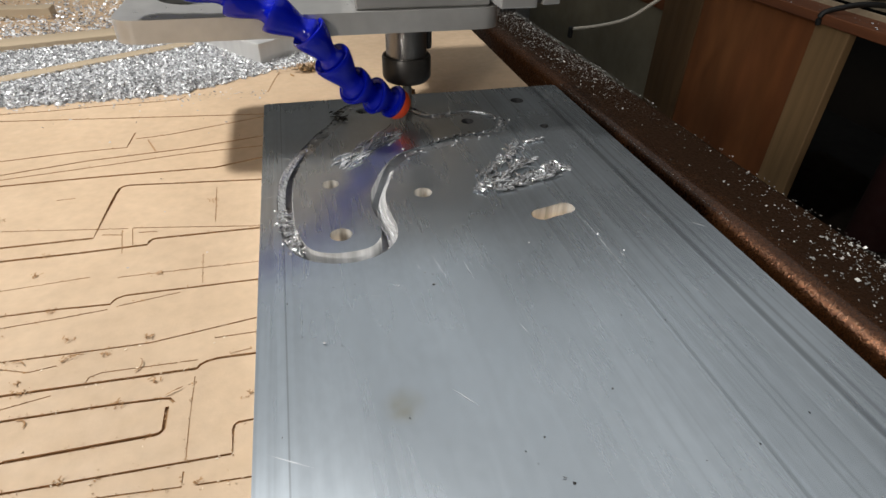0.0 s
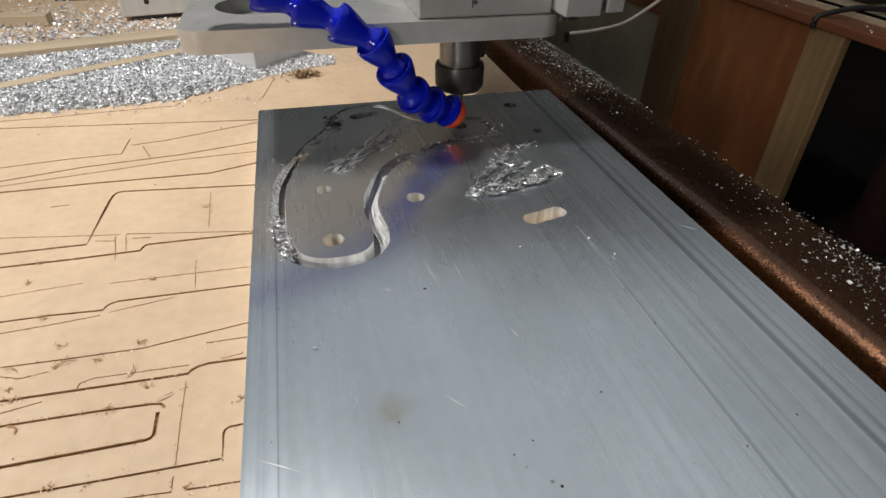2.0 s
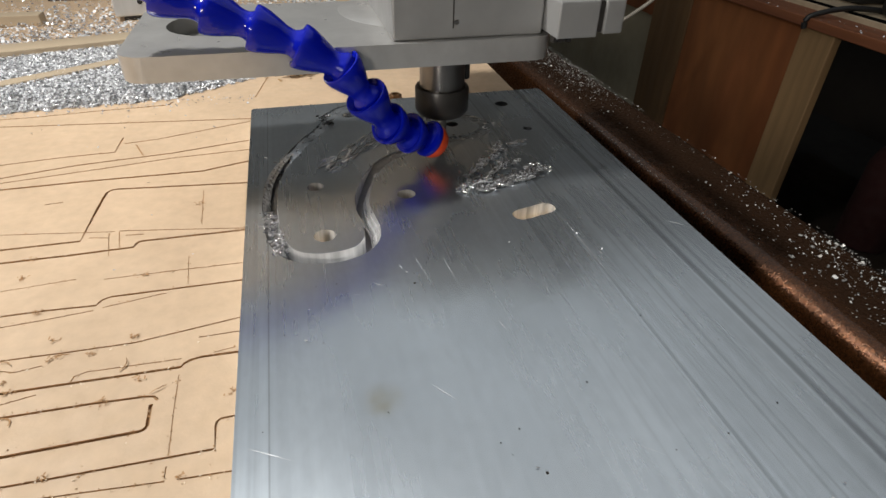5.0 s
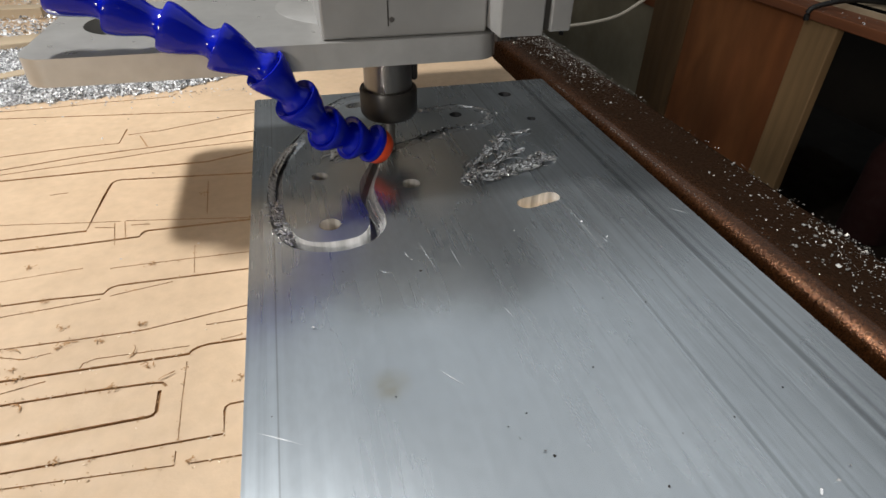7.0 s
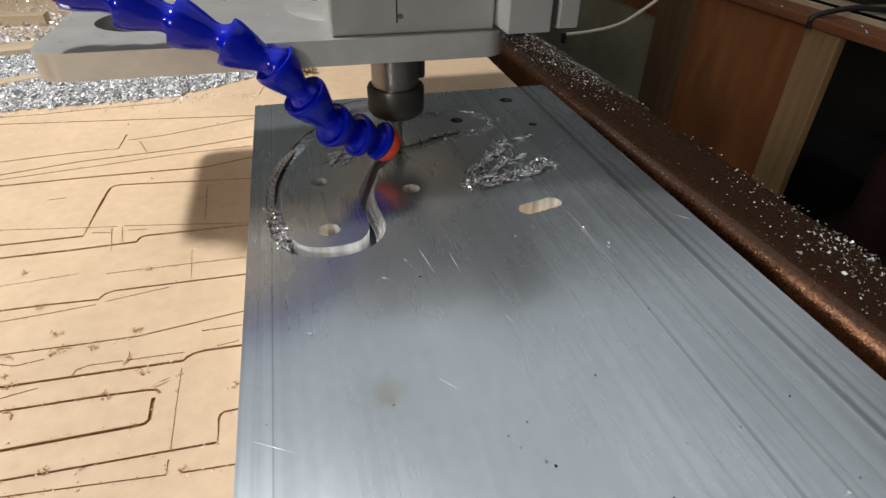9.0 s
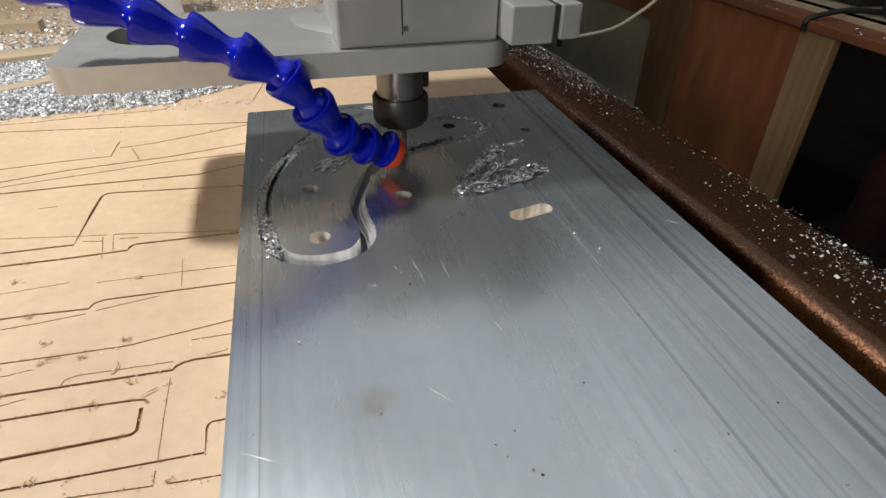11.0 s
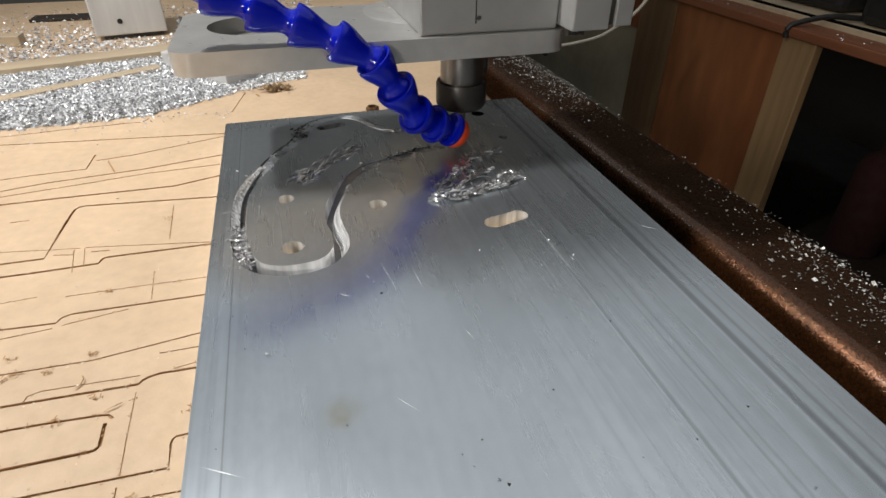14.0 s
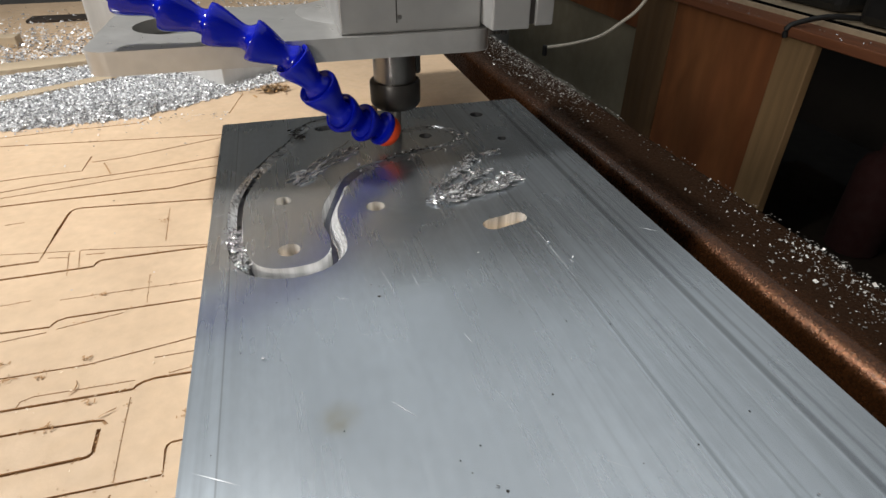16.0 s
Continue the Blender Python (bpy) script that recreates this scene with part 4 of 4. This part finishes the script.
def build_swarf():
    rng = random.Random(21)
    # (start, end, half-width, count, shortest, longest): lobes of the pile
    lobes = [((0.1195, -0.1505), (0.1650, -0.0985), 0.0030, 60, 0.008, 0.026), ((0.1225, -0.1575), (0.1640, -0.1200), 0.0022, 55, 0.007, 0.020),
             ((0.1260, -0.1590), (0.1620, -0.1410), 0.0024, 60, 0.006, 0.016), ((0.1420, -0.1535), (0.1720, -0.1400), 0.0030, 55, 0.005, 0.013),
             ((0.1650, -0.1000), (0.1860, -0.0952), 0.0012, 6, 0.006, 0.012)]
    spots = []
    for ax, ay, bx, by, w, count, lo, hi in [(*a, *b, w, c, lo, hi) for a, b, w, c, lo, hi in lobes]:
        d = Vector((bx - ax, by - ay))
        run = d.length
        d.normalize()
        for _ in range(count):
            length = rng.uniform(lo, hi)
            s = rng.uniform(0, max(0.001, run - length))
            q = Vector((ax, ay)) + d * s + Vector((-d.y, d.x)) * rng.gauss(0, w * 0.6)
            spots.append((q.x, q.y, P + 0.0004 + rng.uniform(0, 0.0018), math.atan2(d.y, d.x) + rng.gauss(0, 0.13), length))
    strands("swarf_pile", spots[::4], "stringy aluminium swarf lying over the pile on the plate", 4, 0.00045, SWARF)
    flat = []
    for x, y, z, heading, length in spots:
        for _ in range(2):
            k = rng.random() * length
            flat.append((x + k * math.cos(heading), y + k * math.sin(heading), z, heading + rng.gauss(0, 0.35), rng.uniform(0.0025, 0.0065)))
    ribbons("swarf_pile", flat, "pile of crinkled shiny aluminium swarf on the plate", 3, 0.0009, SWARF, 1.8)
    spots = []
    for cx, cy, r, count in ((0.1735, -0.1375, 0.0055, 80), (0.1213, -0.1530, 0.0026, 26), (0.1500, -0.1180, 0.0030, 10)):
        for _ in range(count):
            a = rng.uniform(0, 6.28)
            k = r * rng.uniform(0.2, 1.0) ** 0.5
            spots.append((cx + k * math.cos(a), cy + 0.9 * k * math.sin(a), P + 0.0004 + rng.uniform(0, 0.0022), a + 1.57, rng.uniform(0.003, 0.007)))
    ribbons("swarf_curls", spots, "tight curls of shiny swarf on the pile", 14, 0.00065, SWARF, 3.4)
    spots = []
    for _ in range(420):
        s = rng.uniform(0, 1)
        x, y = 0.0120 + 0.0065 * s ** 2 + rng.gauss(0, 0.0020), -0.155 - 0.039 * s + rng.gauss(0, 0.002)
        spots.append((x, y, P - 0.0022 + rng.uniform(0, 0.0028), rng.uniform(0, 6.28), rng.uniform(0.0012, 0.0030)))
    ribbons("groove_swarf", spots, "packed shiny swarf filling the milled groove", 5, 0.00045, SWARF, 3.0)
    spots = []
    for _ in range(74):
        s = rng.random()
        k = rng.gauss(0, 0.0014) + rng.choice((-0.0040, 0.0012, 0.0034))
        spots.append((0.043 + 0.040 * s + k * 0.7, -0.112 + 0.043 * s - k, P + 0.0003 + rng.uniform(0, 0.0004), 0.80 + rng.gauss(0, 0.12), rng.uniform(0.005, 0.015)))
    strands("loose_swarf", spots, "thin swarf lying flat along the plate", 6, 0.00050, CHIP, 0.35, 0.0004)
    spots = [(0.0530 + rng.gauss(0, 0.002), -0.0350 + rng.gauss(0, 0.005), P + rng.uniform(-0.001, 0.003), rng.uniform(0, 6.28), rng.uniform(0.003, 0.008)) for _ in range(30)]
    ribbons("swarf_curl", spots, "dark tangle of swarf standing in the groove", 7, 0.0006, DARK_CURL)
    spots = [(0.1037 + 0.034 * u + rng.gauss(0, 0.0008), -0.0893 + 0.012 * u + rng.gauss(0, 0.0009), P + rng.uniform(-0.0004, 0.0006), rng.uniform(0, 6.28), rng.uniform(0.0012, 0.0036)) for u in (rng.random() for _ in range(46))]
    ribbons("pass_swarf", spots, "dark crumbs of swarf strung along the shallow pass", 8, 0.0005, DARK_CURL, 2.5)


SWARF = node_mat("bright_swarf", (0.97, 0.97, 0.98), 0.14, 0.90, 0.05, 300, per="island", rough_vary=0.08, spread_by=(0.45, 1.02))
build_swarf()

bolt = thing("hex_bolt", lathe([(0.0030, 0.0002), (0.0055, 0.0002), (0.0055, 0.0040), (0.0046, 0.0048), (0.0028, 0.0048), (0.0026, 0.0030), (0, 0.0030)], 6), RUST, "small brown bolt head on the bed behind the plate", "bolt")
bolt.matrix_basis = pose(0.1145, 0.0320, 0)


def shavings():
    rng = random.Random(31)
    bm = bmesh.new()
    for _ in range(170):
        p = Vector((0.036 + rng.gauss(0, 0.007), 0.110 + rng.gauss(0, 0.004), 0.0008 + abs(rng.gauss(0, 0.0022))))
        d = Vector((rng.uniform(-1, 1), rng.uniform(-1, 1), rng.uniform(-0.3, 0.5))).normalized() * rng.uniform(0.0008, 0.0028)
        w = Vector((-d.y, d.x, rng.uniform(-0.001, 0.001))).normalized() * rng.uniform(0.0005, 0.0011)
        bm.faces.new([bm.verts.new(q) for q in (p - d - w, p + d - w * 0.6, p + d * 1.1 + w, p - d + w * 0.8)])
    thing("shavings", bm, SHAVING, "clump of brown shavings lying on the bed", "shavings", kind="stuff")


shavings()


def tufts():
    """Small brown tufts of dust torn from the board along the milled lines."""
    rng = random.Random(61)
    spots = DUST + [(rng.uniform(-0.2, -0.01), rng.uniform(-0.32, -0.02)) for _ in range(10)]
    bm = bmesh.new()
    for x, y in spots:
        for _ in range(rng.randrange(6, 14)):
            p = Vector((x + rng.gauss(0, 0.0014), y + rng.gauss(0, 0.0008), 0.0003 + abs(rng.gauss(0, 0.0006))))
            d = Vector((rng.uniform(-1, 1), rng.uniform(-1, 1), rng.uniform(-0.1, 0.4))).normalized() * rng.uniform(0.0003, 0.0009)
            w = Vector((-d.y, d.x, 0.0)).normalized() * 0.00025
            bm.faces.new([bm.verts.new(q) for q in (p - d - w, p + d - w, p + d + w, p - d + w)])
    thing("dust_tufts", bm, MDF_CUT, "small tufts of brown dust along the milled lines", "dust", kind="stuff")
    pl = []
    for w, dp, pts in CUTS:
        for a, b in zip(pts[:-1], pts[1:]):
            n = int((Vector(b) - Vector(a)).length * 260)
            for _ in range(n):
                q = Vector(a).lerp(Vector(b), rng.random())
                if -0.24 < q.x < -0.003:
                    pl.append((q.x + rng.gauss(0, 0.0009), q.y + rng.gauss(0, 0.0013), 0.0002))
    flakes("dust_grains", pl, 0.00035, "pale fibreboard crumbs beside the milled lines", MDF, seed=62)
    pl, bright = [], []
    for w, dp, pts in CUTS:
        for a, b in zip(pts[:-1], pts[1:]):
            for _ in range(int((Vector(b) - Vector(a)).length * 420)):
                q = Vector(a).lerp(Vector(b), rng.random())
                if -0.24 < q.x < -0.003:
                    pl.append((q.x + rng.gauss(0, 0.0004), q.y + rng.choice((-1, 1)) * w * 0.3 + rng.gauss(0, 0.0004), 0.0002))
                    if q.y < -0.22 and rng.random() < 0.14:
                        bright.append((q.x, q.y - abs(rng.gauss(0.0008, 0.0015)), 0.0003))
    flakes("dust_grains", pl, 0.00032, "brown fibreboard fuzz on the edges of the milled lines", MDF_CUT, seed=63)
    flakes("dust_grains", bright, 0.00040, "pale crumbs strewn below the milled lines", PALE_CRUMB, seed=64)
    arcs = [(-0.0734, -0.2293), (-0.0940, -0.2286), (-0.0830, -0.2594), (-0.0458, -0.2438), (-0.0321, -0.2590)]
    ribbons("wood_curl", [(x - 0.003, y, 0.0006, rng.uniform(0.1, 0.6), rng.uniform(0.006, 0.009)) for x, y in arcs], "thin curled brown fibres lying on the board", 65, 0.0003, MDF_CUT, 2.6)


PALE_CRUMB = node_mat("pale_crumb", (0.78, 0.68, 0.52), 0.7, 0, 0.1, 300)
DUST = [(-0.1062, -0.1692), (-0.0915, -0.1985), (-0.0765, -0.2310), (-0.0930, -0.2395), (-0.0520, -0.2590), (-0.0635, -0.2890), (-0.0400, -0.2500), (-0.0890, -0.2462), (-0.0490, -0.1785), (-0.0050, -0.2650), (-0.0190, -0.2990)]
tufts()


def plate_marks():
    """Scratches and specks on the plate."""
    rng = random.Random(41)
    for ax, ay, bx, by, w in ((0.0692, -0.2896, 0.0776, -0.3000, 0.00022), (0.0038, -0.3025, 0.0197, -0.3115, 0.00022), (0.2192, -0.2075, 0.2270, -0.2147, 0.0003),
                              (0.1655, -0.1850, 0.1665, -0.2500, 0.00020), (0.1705, -0.2255, 0.1712, -0.2290, 0.0003), (0.0006, -0.1395, 0.0100, -0.1365, 0.00025),
                              (0.058, -0.226, 0.062, -0.229, 0.0003), (0.105, -0.262, 0.107, -0.270, 0.0002),
                              (0.0795, -0.205, 0.0835, -0.232, 0.00013), (0.0935, -0.213, 0.0950, -0.233, 0.00010), (0.0460, -0.232, 0.0525, -0.233, 0.00010),
                              (0.0715, -0.214, 0.0728, -0.219, 0.00020), (0.1880, -0.255, 0.1935, -0.262, 0.00014), (0.1290, -0.330, 0.1390, -0.338, 0.00010)):
        d = Vector((bx - ax, by - ay))
        n = Vector((-d.y, d.x)).normalized() * w
        bm = bmesh.new()
        top = [bm.verts.new((x, y, P + 0.00012)) for x, y in ((ax, ay), ((ax + bx) / 2 - n.x, (ay + by) / 2 - n.y), (bx, by), ((ax + bx) / 2 + n.x, (ay + by) / 2 + n.y))]
        bm.faces.new(top)
        part("scratch", bm, SCRATCH, plate)
    spots = [(0.0945, -0.3164), (0.0974, -0.3342), (0.1275, -0.3526), (0.0865, -0.3202), (0.1427, -0.3365), (0.1513, -0.3418), (0.0761, -0.2303), (0.0520, -0.2990), (0.0177, -0.2513), (0.0080, -0.2140), (0.0094, -0.2974)]
    spots += [(rng.uniform(0.005, 0.225), rng.uniform(-0.36, -0.21)) for _ in range(16)]
    for i, (x, y) in enumerate(spots):
        r = rng.uniform(0.0005, 0.0008) if i in (1, 2, 6) else rng.uniform(0.0002, 0.00045)
        bm = bmesh.new()
        bm.faces.new([bm.verts.new((x + r * rng.uniform(0.5, 1.2) * math.cos(a), y + r * rng.uniform(0.5, 1.2) * math.sin(a), P + 0.0001)) for a in (0, 1.05, 2.1, 3.14, 4.2, 5.2)])
        part("speck", bm, BLACK_STEEL, plate)


SCRATCH = node_mat("bright_scratch", (0.75, 0.77, 0.80), 0.4, 0.5, 0.1, 300)
plate_marks()


def loose_chips():
    rng = random.Random(51)
    pl = []
    for _ in range(130):
        k = rng.randrange(14, 27)
        a, b = Vector(GROOVE[k]), Vector(GROOVE[k + 1])
        q = a.lerp(b, rng.random())
        pl.append((q.x + rng.gauss(0, 0.003), q.y + rng.gauss(0, 0.003), P + 0.0006))
    for _ in range(22):
        k = rng.choice((35, 36, 37, 38))
        a, b = Vector(GROOVE[k]), Vector(GROOVE[k + 1])
        q = a.lerp(b, rng.random())
        pl.append((q.x + rng.gauss(0, 0.0022), q.y + rng.gauss(0, 0.0022), P + 0.0004))
    for _ in range(12):
        pl.append((rng.uniform(0.01, 0.21), rng.uniform(-0.22, -0.005), P + 0.0004))
    pl += [(x, y, P + 0.0004) for x, y in ((0.1800, -0.3635), (0.1881, -0.3600), (0.1719, -0.3654), (0.1726, -0.2249), (0.0740, -0.2215), (0.0770, -0.2235), (0.0262, -0.2570), (0.0950, -0.3320))]
    flakes("plate_chips", pl, 0.0008, "small aluminium chips strewn over the plate", seed=13)


loose_chips()

# ---------------------------------------------------------------- beyond the rail
XW = 1.2
bench = tagged(new("side_bench"), "wooden bench frame with a red stained plywood panel", "bench")
part("panel", box(XW - 0.030, XW - 0.012, 0.673, 1.080, -0.8995, -0.1405), PLY_RED, bench, "red stained plywood panel")
part("post", box(XW - 0.036, XW - 0.0135, 0.578, 0.6725, -0.8995, -0.1405, 0.003), PINE, bench, "pale bare pine post")
part("post", box(XW - 0.036, XW + 0.03, 1.0805, 1.262, -0.8995, -0.1405, 0.003), POST_WOOD, bench, "dark weathered wooden post")
part("ledge", box(XW - 0.045, XW + 0.03, -0.60, 2.40, -0.1400, -0.1190, 0.002), LEDGE, bench, "long red-brown ledge board")
part("bench_top", box(XW + 0.031, XW + 0.60, -0.60, 2.40, -0.140, -0.108, 0.002), STRIP, bench, "bare wooden bench top")
thing("pale_board", box(XW + 0.05, XW + 0.062, 1.21, 2.58, -0.8995, -0.285, 0.002), PALE, "pale grey board leaning behind the bench", "board")
thing("red_plank", box(XW + 0.035, XW + 0.053, 1.205, 2.58, -0.280, -0.145, 0.002), PLY_RED, "red-brown wooden plank along the bench", "plank")
thing("tool_case", box(XW + 0.07, XW + 0.45, 0.20, 0.60, -0.1078, 0.06, 0.02), BLACK_RUBBER, "black tool case lying on the bench top", "tool case")
thing("tool_case", box(XW + 0.11, XW + 0.50, 0.68, 0.97, -0.1078, 0.04, 0.02), BLACK_RUBBER, "black tool case lying on the bench top", "tool case")
cord = [(XW + 0.036, y, -0.1045 + 0.0015 * math.sin(y * 7)) for y in np.linspace(-0.5, 1.30, 40)]
thing("power_lead", tube(cord, 0.0034), BLACK_MATTE, "thin black power lead running along the bench edge", "power lead", smooth=60)
strap = smooth_line([(XW - 0.048, 0.655, -0.142), (XW - 0.049, 0.655, -0.122), (XW - 0.030, 0.648, -0.110), (XW + 0.03, 0.628, -0.097), (XW + 0.12, 0.600, -0.102)], 5)
thing("black_cord", tube(strap, 0.0062), BLACK_RUBBER, "thick black cord hanging over the ledge", "cord", smooth=60)
can = thing("red_canister", lathe([(0, 0), (0.062, 0), (0.066, 0.004), (0.066, 0.230), (0.055, 0.262), (0.030, 0.278), (0.030, 0.300), (0, 0.300)], 32), RED_IN_SHADE, "dim red metal canister in the dark under the bench", "canister", smooth=40)
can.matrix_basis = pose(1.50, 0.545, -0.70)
# Near-black shelf under the canister, its shade held in the wood's colour.
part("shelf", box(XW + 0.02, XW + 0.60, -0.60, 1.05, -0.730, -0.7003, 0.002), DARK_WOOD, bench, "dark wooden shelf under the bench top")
grains = np.random.default_rng(33)
flakes("ledge_chips", [(XW - 0.040 + 0.05 * grains.random(), 0.25 + 0.95 * grains.random(), -0.1187) for _ in range(110)], 0.0016, "aluminium chips scattered along the ledge", seed=34)
cable = tagged(new("white_cable"), "slack white cable with a black plug", "cable")
part("sheath", tube(smooth_line([(0.674, 0.888, -0.192), (0.729, 0.863, -0.181), (0.787, 0.837, -0.161), (0.831, 0.819, -0.127), (0.861, 0.806, -0.096), (0.885, 0.795, -0.050)], 5), 0.0042), WHITE_CABLE, cable, "white cable sheath", smooth=60)
part("plug", box(0.668, 0.678, 0.882, 0.894, -0.212, -0.186, 0.003), BLACK_RUBBER, cable, "black plug")


def thrown_curl(seed, label):
    rng = random.Random(seed)
    line = smooth_line([(0.0016 * math.sin(k * 1.3), 0.0030 * (k - 3), 0.0012 * math.cos(k * 1.7)) for k in range(7)], 4)
    return thing("flying_curl", tube(line, 0.00022 + 0.00005 * rng.random(), 5), SWARF, label, "metal swarf", smooth=60)


curl_far = thrown_curl(71, "bright curl of swarf thrown off by the cutter")
curl_near = thrown_curl(72, "bright curl of swarf hopping over the plate")


def motions():
    walk(carriage, [(t, pose(x, y, z)) for t, x, y, z in TOOL])
    walk(curl_far, [(0, pose(0.160, -0.118, P + 0.002, 0, 0, -40)), (14.5, pose(0.160, -0.118, P + 0.002, 0, 0, -40)), (14.6, pose(0.190, -0.298, P + 0.012, 0, 20, 15)), (14.75, pose(0.200, -0.400, P + 0.006, 0, 0, 60)), (14.9, pose(0.205, -0.480, P + 0.001, 0, 0, 90)), (16, pose(0.205, -0.480, P + 0.001, 0, 0, 90))])
    walk(curl_near, [(0, pose(0.150, -0.125, P + 0.002, 0, 0, -40)), (15.05, pose(0.150, -0.125, P + 0.002, 0, 0, -40)), (15.2, pose(0.110, -0.160, P + 0.022, 20, 0, -30)),
                     (15.3, pose(0.084, -0.217, P + 0.008, 0, 10, -12)), (15.4, pose(0.083, -0.400, P + 0.010, 0, 30, 30)), (15.55, pose(0.085, -0.470, P + 0.001, 0, 0, 110)), (16, pose(0.085, -0.470, P + 0.001, 0, 0, 110))])


motions()
